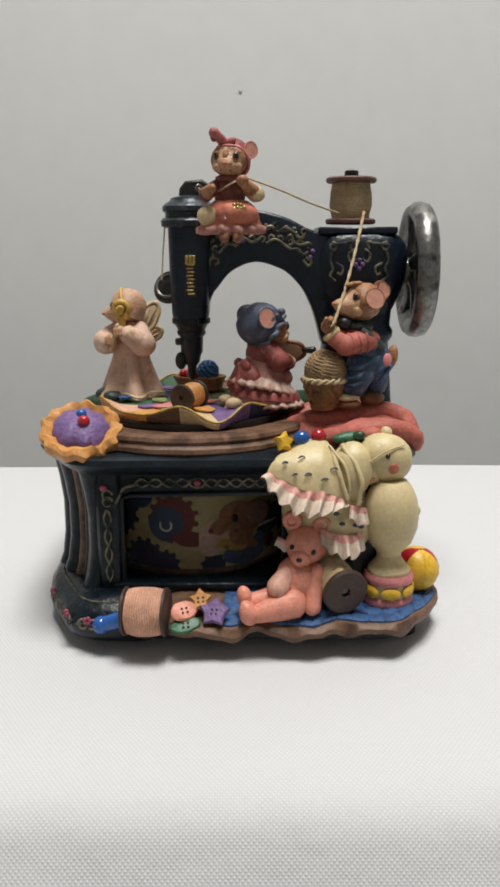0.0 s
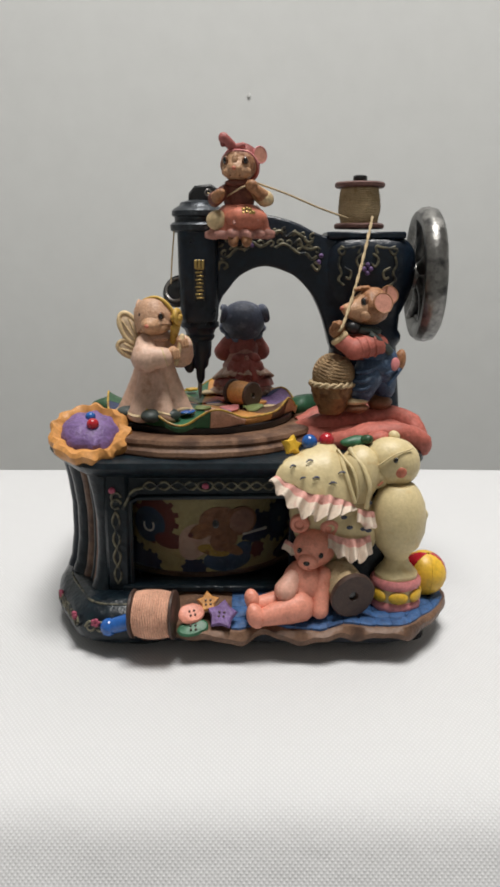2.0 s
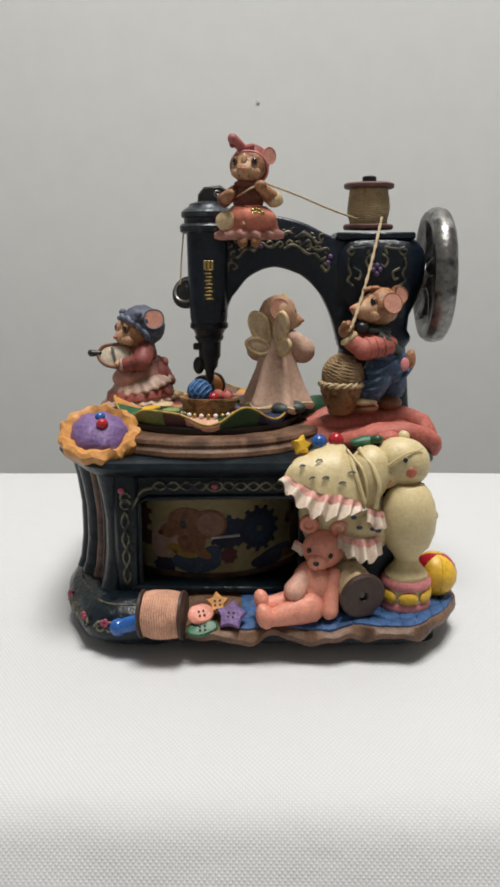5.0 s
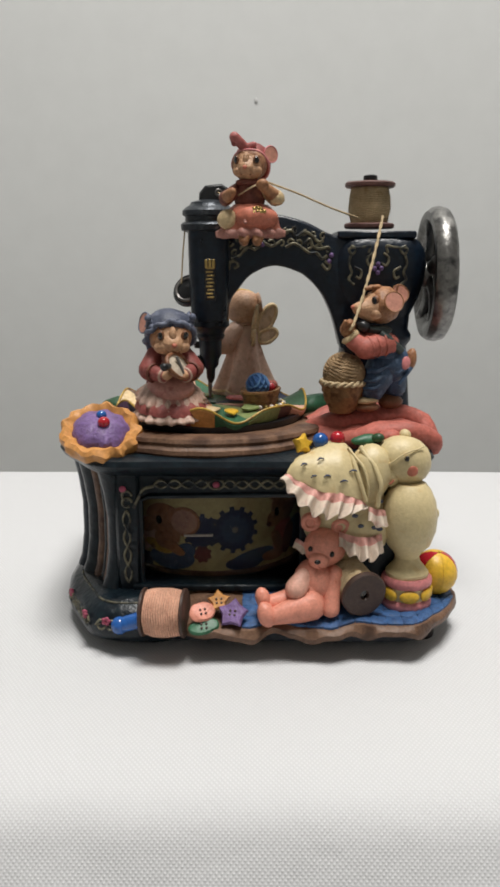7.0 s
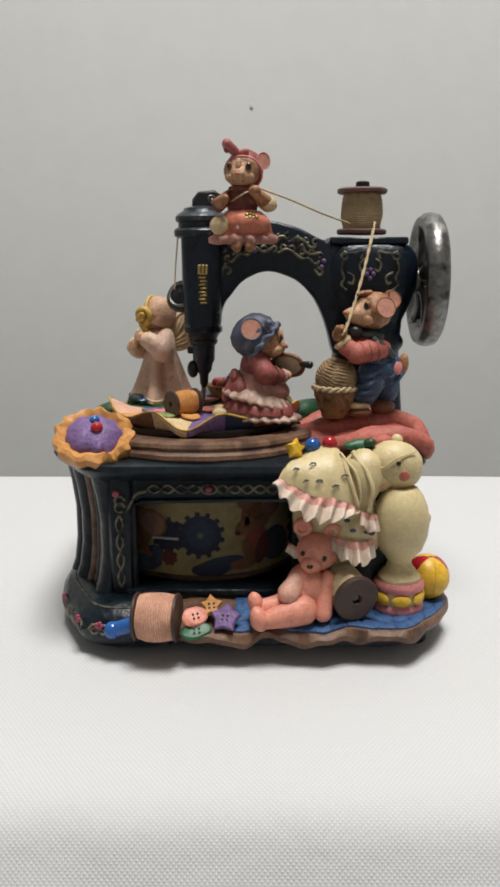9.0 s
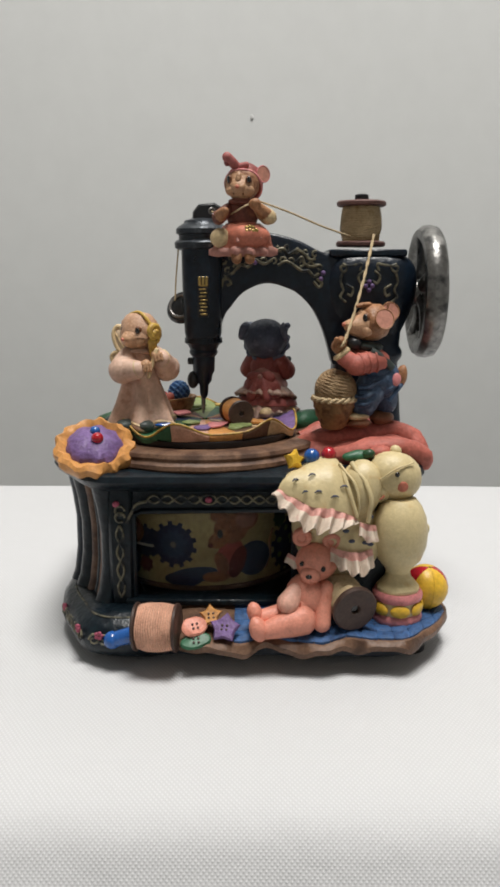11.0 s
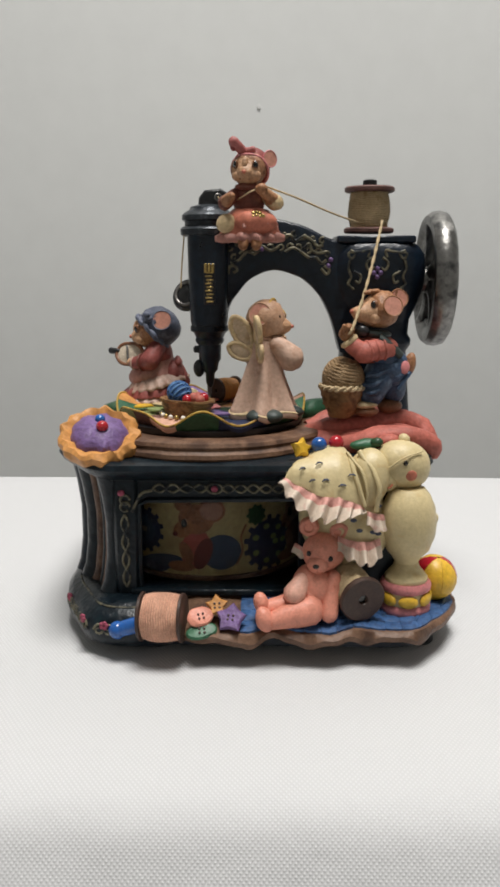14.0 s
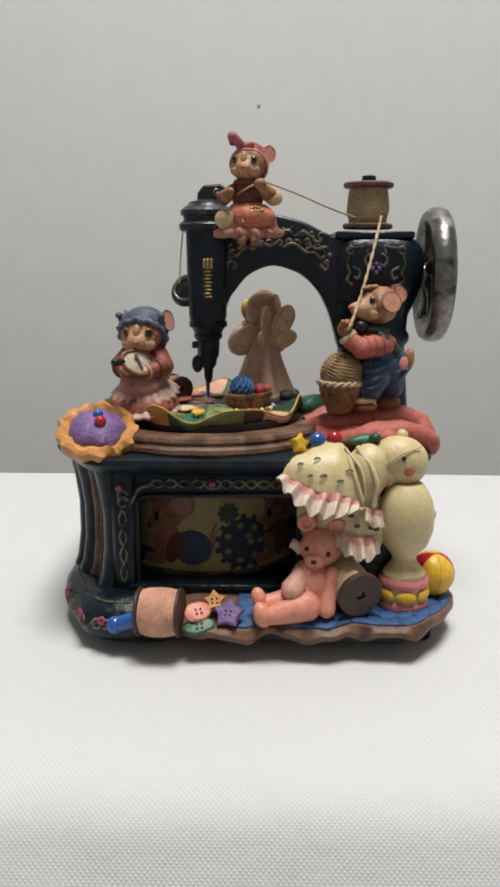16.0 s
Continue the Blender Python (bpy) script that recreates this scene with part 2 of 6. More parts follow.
# ---- shapes ----
class Shape:
    """Vertices and faces gathered from rings, one material number a face."""

    def __init__(self):
        self.v, self.f, self.m, self.mats = [], [], [], []

    def slot(self, mat):
        if mat not in self.mats:
            self.mats.append(mat)
        return self.mats.index(mat)

    def loft(self, rings, mat, closed=False, caps=True):
        s, base, k = self.slot(mat), len(self.v), len(rings[0])
        for r in rings:
            self.v.extend([tuple(p) for p in r])
        n = len(rings)
        for i in range(n if closed else n - 1):
            a, b = base + i * k, base + ((i + 1) % n) * k
            for j in range(k):
                self.f.append((a + j, a + (j + 1) % k, b + (j + 1) % k, b + j))
                self.m.append(s)
        if caps and not closed:
            self.f.append(tuple(base + j for j in range(k))[::-1])
            self.f.append(tuple(base + (n - 1) * k + j for j in range(k)))
            self.m += [s, s]
        return self

    def ell(self, c, r, mat, rot=(0, 0, 0), seg=18, rings=11):
        r = (r, r, r) if isinstance(r, (int, float)) else r
        m = pose(*c, *rot)
        out = []
        for i in range(rings + 1):
            a = math.pi * min(max(i / rings, 0.015), 0.985)
            out.append([m @ Vector((r[0] * math.sin(a) * math.cos(b), r[1] * math.sin(a) * math.sin(b), -r[2] * math.cos(a)))
                        for b in (2 * math.pi * j / seg for j in range(seg))])
        return self.loft(out, mat)

    def cap(self, p, q, r0, r1, mat, seg=12):
        """A limb with round ends."""
        p, q = Vector(p), Vector(q)
        m = (q - p).to_track_quat("Z", "Y").to_matrix()
        d = (q - p).length
        prof = [(r0 * math.sin(a), -r0 * math.cos(a)) for a in (0.15, 0.5, 0.9, 1.3)]
        prof += [(r0 * 0.7 + r1 * 0.3, d * 0.3), (r0 * 0.3 + r1 * 0.7, d * 0.7)]
        prof += [(r1 * math.cos(a), d + r1 * math.sin(a)) for a in (0.1, 0.5, 0.95, 1.42)]
        return self.loft([[p + m @ Vector((r * math.cos(b), r * math.sin(b), z)) for b in (2 * math.pi * j / seg for j in range(seg))]
                          for r, z in prof], mat)

    def lathe(self, c, prof, mat, rot=(0, 0, 0), seg=36, folds=0, phase=0.0, sx=1.0, sy=1.0):
        """Rows of (radius, height) or (radius, height, ripple) turned about the z axis of c, rot."""
        m = pose(*c, *rot)
        out = []
        for row in prof:
            r, z = row[:2]
            amp = row[2] if len(row) > 2 else 0.0
            out.append([m @ Vector((sx * (r + amp * math.sin(folds * b + phase)) * math.cos(b),
                                    sy * (r + amp * math.sin(folds * b + phase)) * math.sin(b),
                                    z + 0.35 * amp * math.cos(folds * b + phase))) for b in (2 * math.pi * j / seg for j in range(seg))])
        return self.loft(out, mat)

    def tube(self, pts, r, mat, seg=7, closed=False):
        pts = [Vector(p) for p in pts]
        radii = r if isinstance(r, (list, tuple)) else [r] * len(pts)
        out, side = [], None
        n = len(pts)
        for i, p in enumerate(pts):
            d = (pts[(i + 1) % n] - pts[i - 1]) if closed else (pts[min(i + 1, n - 1)] - pts[max(i - 1, 0)])
            d.normalize()
            if side is None:
                side = d.orthogonal().normalized()
            side = (side - d * side.dot(d)).normalized()
            up = d.cross(side)
            out.append([p + radii[i] * (math.cos(b) * side + math.sin(b) * up) for b in (2 * math.pi * j / seg for j in range(seg))])
        return self.loft(out, mat, closed=closed)

    def ring(self, c, big, small, mat, rot=(0, 0, 0), seg=32, arc=360, sy=1.0):
        m = pose(*c, *rot)
        full = arc >= 360
        k = seg if full else seg + 1
        return self.tube([m @ Vector((big * math.cos(radians(arc) * i / seg), sy * big * math.sin(radians(arc) * i / seg), 0)) for i in range(k)], small, mat, closed=full)

    def prism(self, outline, depth, mat, m=None, bevel=0.0004):
        """A flat outline (x, y) with thickness depth along z, its edges rounded off."""
        m = m or Matrix()
        pts = [Vector((x, y, 0)) for x, y in outline]
        n = len(pts)
        area = sum(pts[i].x * pts[(i + 1) % n].y - pts[(i + 1) % n].x * pts[i].y for i in range(n))
        if area < 0:
            pts.reverse()
        inner = []
        for i in range(n):
            d = (pts[(i + 1) % n] - pts[i - 1])
            d = d.normalized() if d.length > 0 else Vector((1, 0, 0))
            inner.append(pts[i] + Vector((-d.y, d.x, 0)) * bevel)
        z = Vector((0, 0, 1))
        rings = [[m @ p for p in inner], [m @ (p + z * bevel) for p in pts], [m @ (p + z * (depth - bevel)) for p in pts], [m @ (p + z * depth) for p in inner]]
        return self.loft(rings, mat)

    def box(self, c, size, mat, rot=(0, 0, 0), bevel=0.0005):
        x, y, z = (s / 2 for s in size)
        b = min(bevel, x * 0.45, y * 0.45)
        out = [(-x + b, -y), (x - b, -y), (x, -y + b), (x, y - b), (x - b, y), (-x + b, y), (-x, y - b), (-x, -y + b)]
        return self.prism(out, 2 * z, mat, pose(*c, *rot) @ pose(0, 0, -z), min(bevel, z * 0.45))

    def warp(self, fn):
        self.v = [tuple(fn(Vector(p))) for p in self.v]
        return self

    def rough(self, amount, scale=180.0):
        """Slight unevenness of a hand-made thing."""
        self.v = [tuple(Vector(p) + amount * noise.noise_vector(Vector(p) * scale)) for p in self.v]
        return self

    def ob(self, name, parent=None, label="", sharp=42):
        me = bpy.data.meshes.new(name)
        me.from_pydata(self.v, [], self.f)
        for mat in self.mats:
            me.materials.append(mat)
        me.polygons.foreach_set("material_index", self.m)
        bm = bmesh.new()
        bm.from_mesh(me)
        bmesh.ops.recalc_face_normals(bm, faces=bm.faces)
        bm.to_mesh(me)
        bm.free()
        me.shade_smooth()
        me.set_sharp_from_angle(angle=radians(sharp))
        o = new(name, me)
        if parent:
            o.parent = parent
            base = parent.matrix_basis
            if parent.parent:
                base = parent.parent.matrix_basis @ parent.matrix_parent_inverse @ base
            o.matrix_parent_inverse = base.inverted()
        if label:
            o["label"] = label
        return o


def thing(name, place, label, category, group="", kind=""):
    e = new(name)
    e.empty_display_size = 0.01
    e.matrix_basis = pose(*place)
    return tagged(e, label, category, group, kind)


def rounded(points, radius, steps=6):
    """A convex outline with its corners rounded."""
    out, n = [], len(points)
    for i in range(n):
        p, a, b = Vector(points[i]), Vector(points[i - 1]), Vector(points[(i + 1) % n])
        s, e = p + (a - p).normalized() * min(radius, (a - p).length * 0.45), p + (b - p).normalized() * min(radius, (b - p).length * 0.45)
        for k in range(steps + 1):
            t = k / steps
            out.append((1 - t) ** 2 * s + 2 * t * (1 - t) * p + t * t * e)
    return out


def stacked(shape, outline, prof, mat):
    """An outline in plan, grown by each offset and lifted to each height."""
    n = len(outline)
    area = sum(outline[i].x * outline[(i + 1) % n].y - outline[(i + 1) % n].x * outline[i].y for i in range(n))
    sign = 1 if area > 0 else -1
    rings = []
    for off, z in prof:
        ring = []
        for i in range(n):
            d = (outline[(i + 1) % n] - outline[i - 1]).normalized()
            ring.append((outline[i].x + sign * d.y * off, outline[i].y - sign * d.x * off, z))
        rings.append(ring)
    return shape.loft(rings, mat)


def smooth_line(points, steps=8):
    """A Catmull-Rom line through points."""
    p = [Vector(q) for q in points]
    p = [2 * p[0] - p[1]] + p + [2 * p[-1] - p[-2]]
    out = []
    for i in range(1, len(p) - 2):
        for k in range(steps):
            t = k / steps
            out.append(0.5 * (2 * p[i] + (p[i + 1] - p[i - 1]) * t + (2 * p[i - 1] - 5 * p[i] + 4 * p[i + 1] - p[i + 2]) * t * t
                              + (3 * p[i] - p[i - 1] - 3 * p[i + 1] + p[i + 2]) * t ** 3))
    return out + [p[-2]]


def wound(shape, c, rot, r, length, mat, turns, bulge=0.0):
    """Thread wound on a core: many slightly uneven coils along the z axis of c, rot."""
    prof = []
    for i in range(turns * 4 + 1):
        t = i / (turns * 4)
        prof.append((r * (0.98 + (0.075 if turns < 12 else 0.028) * math.sin(t * turns * 2 * math.pi)) + bulge * math.sin(math.pi * t), length * (t - 0.5)))
    shape.lathe(c, prof, mat, rot, 28)
    return shape


# ---- the room ----
def room():
    s = Shape()
    s.box((0, 0.56, 0.55), (3.2, 0.02, 2.6), WALL, bevel=0.002)
    tagged(s.ob("wall_north"), "plain light grey painted wall behind the table", "wall", kind="structure")
    for name, c, size in (("wall_south", (0, -1.6, 0.55), (3.2, 0.02, 2.6)), ("wall_west", (-1.6, -0.52, 0.55), (0.02, 2.14, 2.6)),
                          ("wall_east", (1.6, -0.52, 0.55), (0.02, 2.14, 2.6)), ("floor", (0, -0.52, -0.76), (3.22, 2.18, 0.02)),
                          ("ceiling", (0, -0.52, 1.86), (3.22, 2.18, 0.02))):
        s = Shape().box(c, size, ROOM, bevel=0.002)
        tagged(s.ob(name), "plain painted " + name.split("_")[0] + " of the room", name.split("_")[0], kind="structure")
    # a few specks on the wall
    s = Shape().ell((-0.006, 0.549, 0.278), (0.0018, 0.0003, 0.0024), WALLMARK)
    tagged(s.ob("wall_mark"), "small grey scuff mark on the wall", "mark")


def table():
    """A table under a white cloth that falls over its front and back edges."""
    t = thing("table", (0, 0.02, -0.75), "table covered with a smooth white woven tablecloth", "table")
    prof = []
    front, back, r = -0.130, 0.190, 0.016
    prof += [(-0.232, -0.60), (-0.230, -0.30), (-0.224, -0.150), (-0.212, -0.112)]
    prof += [(-0.196 + 0.007 * k, -0.0880 + 0.0098 * k) for k in range(9)]
    prof += [(-0.1375, -0.0068), (-0.1335, -0.0040), (-0.1280, -0.0020), (-0.1200, -0.0007), (-0.1100, -0.0001)]
    prof += [(front + 0.03 + (back - front - 0.06) * k / 24, 0.0) for k in range(25)]
    prof += [(back - r + r * math.sin(a), -r + r * math.cos(a)) for a in (0.1, 0.5, 0.9, 1.3, 1.55)]
    prof += [(back + 0.002, -0.60)]
    s = Shape()
    n = 90
    rings = []
    for i in range(n + 1):
        x = -0.55 + 1.1 * i / n
        ring = []
        for y, z in prof:
            dz = 0.0
            if z > -0.02 and (abs(x) > 0.09 or y < -0.085 or y > 0.07):
                dz = 0.0007 * noise.noise((x * 9, y * 12, 3.1)) - 0.0004
            dy = 0.003 * noise.noise((x * 7, z * 3, 8.2)) * min(1, -z * 6) if z < -0.005 else 0.0015 * noise.noise((x * 9, 0.3, 1.7)) * (1 if abs(y) > 0.12 else 0)
            ring.append((x, y + dy, z + dz))
        rings.append(ring)
    s.loft(rings, LINEN)
    s.ob("tablecloth", t, "white woven tablecloth with soft folds", sharp=80)
    for x in (-0.5, 0.5):
        for y in (-0.11, 0.16):
            Shape().box((x, y, -0.385), (0.04, 0.03, 0.73), DARKWOOD).ob("leg", t)


room()
table()

# ---- the music box ----
PLAN = [(-0.071, -0.030), (-0.056, -0.060), (-0.030, -0.060), (-0.026, -0.049), (0.050, -0.049), (0.060, -0.036), (0.060, 0.046), (-0.071, 0.046)]
BODY = [(-0.066, -0.021), (-0.050, -0.045), (0.040, -0.045), (0.053, -0.036), (0.053, 0.040), (-0.066, 0.040)]
AXIS = (-0.0200, 0.0)      # the turntable's axle in plan
DECK = 0.0715              # top of the turntable's ring


def vine(shape, start, end, waves, amp, normal, mat=BRONZE, r=0.00042, curls=True):
    """A scrolling stem in relief with small curls on alternate sides."""
    a, b, nrm = Vector(start), Vector(end), Vector(normal).normalized()
    d = b - a
    side = nrm.cross(d.normalized())
    n = waves * 10
    pts = [a + d * (i / n) + side * amp * math.sin(2 * math.pi * waves * i / n) for i in range(n + 1)]
    shape.tube(pts, r, mat, 6)
    if curls:
        for w in range(waves * 2):
            t = (w + 0.5) / (waves * 2)
            sg = 1 if w % 2 else -1
            c = a + d * t + side * amp * 0.1 * sg
            e = d.normalized()
            pts = [c + (e * math.cos(k * 0.7) + side * sg * math.sin(k * 0.7)) * amp * (0.95 - 0.1 * k) for k in range(8)]
            shape.tube(pts, [r * (1.0 - 0.07 * k) for k in range(8)], mat, 6)
    return shape


def music_box():
    box = thing("music_box", (0, 0, 0), "dark teal resin music box base with gilt scrollwork and a window", "music box")
    plan, body = rounded(PLAN, 0.009), rounded(BODY, 0.0035)
    s = stacked(Shape(), plan, [(-0.006, 0.0032), (-0.001, 0.0034), (0.0012, 0.0052), (0.002, 0.0085), (0.0012, 0.0125), (-0.001, 0.0150), (-0.0035, 0.0162), (-0.0045, 0.0172), (-0.010, 0.0174)], TEAL)
    s.rough(0.0003, 120).ob("plinth", box, "bulging dark teal plinth with worn edges")
    s = stacked(Shape(), rounded([(-0.066, -0.030), (-0.052, -0.056), (0.050, -0.058), (0.062, -0.044), (0.058, 0.044), (-0.066, 0.044)], 0.008), [(-0.002, 0.0026), (0.0, 0.0032), (0.0, 0.0085), (-0.001, 0.0092)], NAVY)
    s.ob("underplate", box, "dark underplate of the base")
    for x, y in ((-0.055, -0.038), (0.055, -0.045), (-0.055, 0.035), (0.055, 0.035)):
        Shape().lathe((x, y, 0), [(0.0045, 0.0), (0.005, 0.0006), (0.005, 0.0036), (0.004, 0.004)], DARK, seg=18).ob("foot", box)
    # gilt line round the plinth
    s = Shape()
    n = len(plan)
    line = []
    for i in range(n):
        d = (plan[(i + 1) % n] - plan[i - 1]).normalized()
        line.append((plan[i].x - d.y * 0.0035, plan[i].y + d.x * 0.0035, 0.0164))
    s.tube(line, 0.0004, BRONZE, 6, closed=True).ob("gilt_line", box, "thin gilt line along the plinth")
    # vine and pink blossoms on the plinth's front corner
    s = Shape()
    vine(s, (-0.0706, -0.0345, 0.0105), (-0.0588, -0.0582, 0.0105), 4, 0.0019, (-0.9, -0.45, 0.1))
    vine(s, (-0.0555, -0.0624, 0.0112), (-0.036, -0.0624, 0.0112), 3, 0.0018, (0, -1, 0.1))
    s.ob("plinth_scroll", box, "gilt scrolling vine in low relief")
    for c, rz in (((-0.0602, -0.0566, 0.0125), -62), ((-0.0520, -0.0625, 0.0125), 0), ((-0.0440, -0.0625, 0.0128), 0), ((-0.0690, -0.0376, 0.012), -62)):
        s = Shape()
        for k in range(5):
            p = pose(*c, 0, 0, rz) @ Vector((0.0009 * math.cos(k * 1.257), 0, 0.0009 * math.sin(k * 1.257)))
            s.ell(p, (0.0008, 0.0005, 0.0007), SCARFPINK, seg=10, rings=7)
        s.ob("blossom", box, "small pink blossom")
    # cabinet walls round the window
    for c, size in (((-0.006, 0.038, 0.038), (0.114, 0.004, 0.0436)), ((-0.064, 0.010, 0.038), (0.004, 0.058, 0.0436)), ((0.051, 0.000, 0.038), (0.004, 0.076, 0.0436)),
                    ((0.0295, -0.0415, 0.038), (0.034, 0.007, 0.0436)), ((-0.016, -0.0415, 0.0550), (0.060, 0.007, 0.0098)), ((-0.016, -0.0415, 0.0175), (0.060, 0.007, 0.0026))):
        Shape().box(c, size, TEAL, bevel=0.0006).ob("cabinet_wall", box, "dark teal cabinet wall")
    s = Shape()
    s.box((-0.0463, -0.0425, 0.038), (0.0085, 0.009, 0.0436), TEAL, bevel=0.0012)
    s.ob("pillar", box, "dark teal pillar beside the window")
    # splayed corner with fluted brown ribs
    s = Shape()
    s.prism([(-0.063, -0.014), (-0.063, -0.019), (-0.0495, -0.0425), (-0.047, -0.0425), (-0.049, -0.034), (-0.058, -0.016)], 0.0436, TEAL, pose(0, 0, 0.0165), 0.0006)
    s.ob("corner_panel", box)
    for t, mat, r in ((0.02, NAVY, 0.0030), (0.26, TEAL, 0.0036), (0.46, WOOD, 0.0021), (0.60, TEAL, 0.0014), (0.70, WOOD, 0.0016), (0.90, TEAL, 0.0036)):
        x, y = -0.0662 + 0.0155 * t, -0.0215 - 0.0238 * t
        Shape().tube([(x + 0.0015 * w, y + 0.0009 * w, z) for z, w in ((0.0168, 0.0), (0.021, 0.45), (0.030, 0.95), (0.042, 1.0), (0.052, 0.5), (0.0598, 0.0))], [r * q for q in (1.25, 1.0, 0.88, 0.88, 1.0, 1.25)], mat, 12).ob("rib", box)
    # window rebate, sill and scrolls
    s = Shape()
    s.tube([(-0.0420, -0.0452, 0.0190), (-0.0420, -0.0452, 0.0488), (-0.0392, -0.0452, 0.0505), (0.013, -0.0452, 0.0512)], 0.0010, TEAL, 8)
    s.box((-0.014, -0.0462, 0.0182), (0.062, 0.004, 0.0022), TEAL)
    s.ob("window_frame", box, "moulded dark teal window surround")
    s = Shape()
    vine(s, (-0.0465, -0.0475, 0.0200), (-0.0465, -0.0475, 0.0460), 2, 0.0012, (0, -1, 0), curls=False)
    vine(s, (-0.0465, -0.0475, 0.0200), (-0.0465, -0.0475, 0.0460), 2, -0.0012, (0, -1, 0), curls=False)
    s.ob("pillar_scroll", box, "gilt vine climbing the pillar")
    s = Shape()
    for z in (0.0488, 0.0512):
        s.ring((-0.0462, -0.0474, z), 0.0016, 0.00045, BRONZE, (90, 0, 0), 18, 300)
    s.tube(smooth_line([(-0.0440, -0.0474, 0.0470), (-0.0425, -0.0474, 0.0500), (-0.0405, -0.0474, 0.0535), (-0.0370, -0.0470, 0.0545)]), 0.00055, BRONZE)
    s.ob("corner_scroll", box, "gilt scroll at the window's corner")
    s = Shape()
    for sg in (1, -1):
        vine(s, (-0.0370, -0.0456, 0.0548), (-0.0185, -0.0456, 0.0548), 2, 0.0014 * sg, (0, -1, 0), curls=False)
        vine(s, (-0.0135, -0.0456, 0.0548), (0.0120, -0.0456, 0.0548), 3, 0.0014 * sg, (0, -1, 0), curls=False)
    s.tube([(-0.0160 + 0.0026 * math.cos(b), -0.0456, 0.0548 + 0.0017 * math.sin(b)) for b in (2 * math.pi * k / 20 for k in range(20))], 0.0004, BRONZE, 6, closed=True)
    s.ob("lintel_scroll", box, "gilt scrolling vine above the window")
    for c in ((-0.0160, -0.0462, 0.0548), (-0.0475, -0.0474, 0.0535)):
        Shape().ell(c, (0.0012, 0.0008, 0.0011), SCARFPINK).ob("bead", box, "small rose-pink bead")
    # clear window
    s = Shape()
    s.box((-0.015, -0.0418, 0.0345), (0.0550, 0.0008, 0.0335), GLASS, bevel=0.0001)
    pane = s.ob("pane", box, "clear flat window pane")
    pane.visible_shadow = False
    # top slab and the wooden ring round the turntable
    s = stacked(Shape(), rounded([(-0.0735, -0.0230), (-0.0560, -0.0500), (0.040, -0.0500), (0.058, -0.040), (0.060, 0.050), (-0.0735, 0.050)], 0.006),
                [(-0.008, 0.0575), (-0.0035, 0.0578), (-0.0020, 0.0590), (0.0, 0.0602), (0.0012, 0.0622), (0.0004, 0.0640), (-0.0020, 0.0648), (-0.012, 0.0650)], TEAL)
    s.rough(0.00035, 140).ob("top_slab", box, "dark teal moulded top slab, worn along its edge")
    s = Shape()
    s.lathe((*AXIS, 0), [(0.0484, 0.0645), (0.0490, 0.0655), (0.0487, 0.0668), (0.0474, 0.0674), (0.0470, 0.0680), (0.0474, 0.0690), (0.0468, 0.0702), (0.0446, 0.0708), (0.0400, 0.0709), (0.036, 0.0698), (0.010, 0.0696)], WOOD, seg=96)
    s.rough(0.00025, 150).ob("wooden_ring", box, "brown wood-grained ring round the turntable")
    s = Shape()
    s.lathe((*AXIS, 0), [(0.0345, 0.0698), (0.0350, 0.0704), (0.0350, 0.0722), (0.034, 0.0724)], DARK, seg=64)
    s.ob("turntable_seat", box, "black rim under the turntable")
    return box


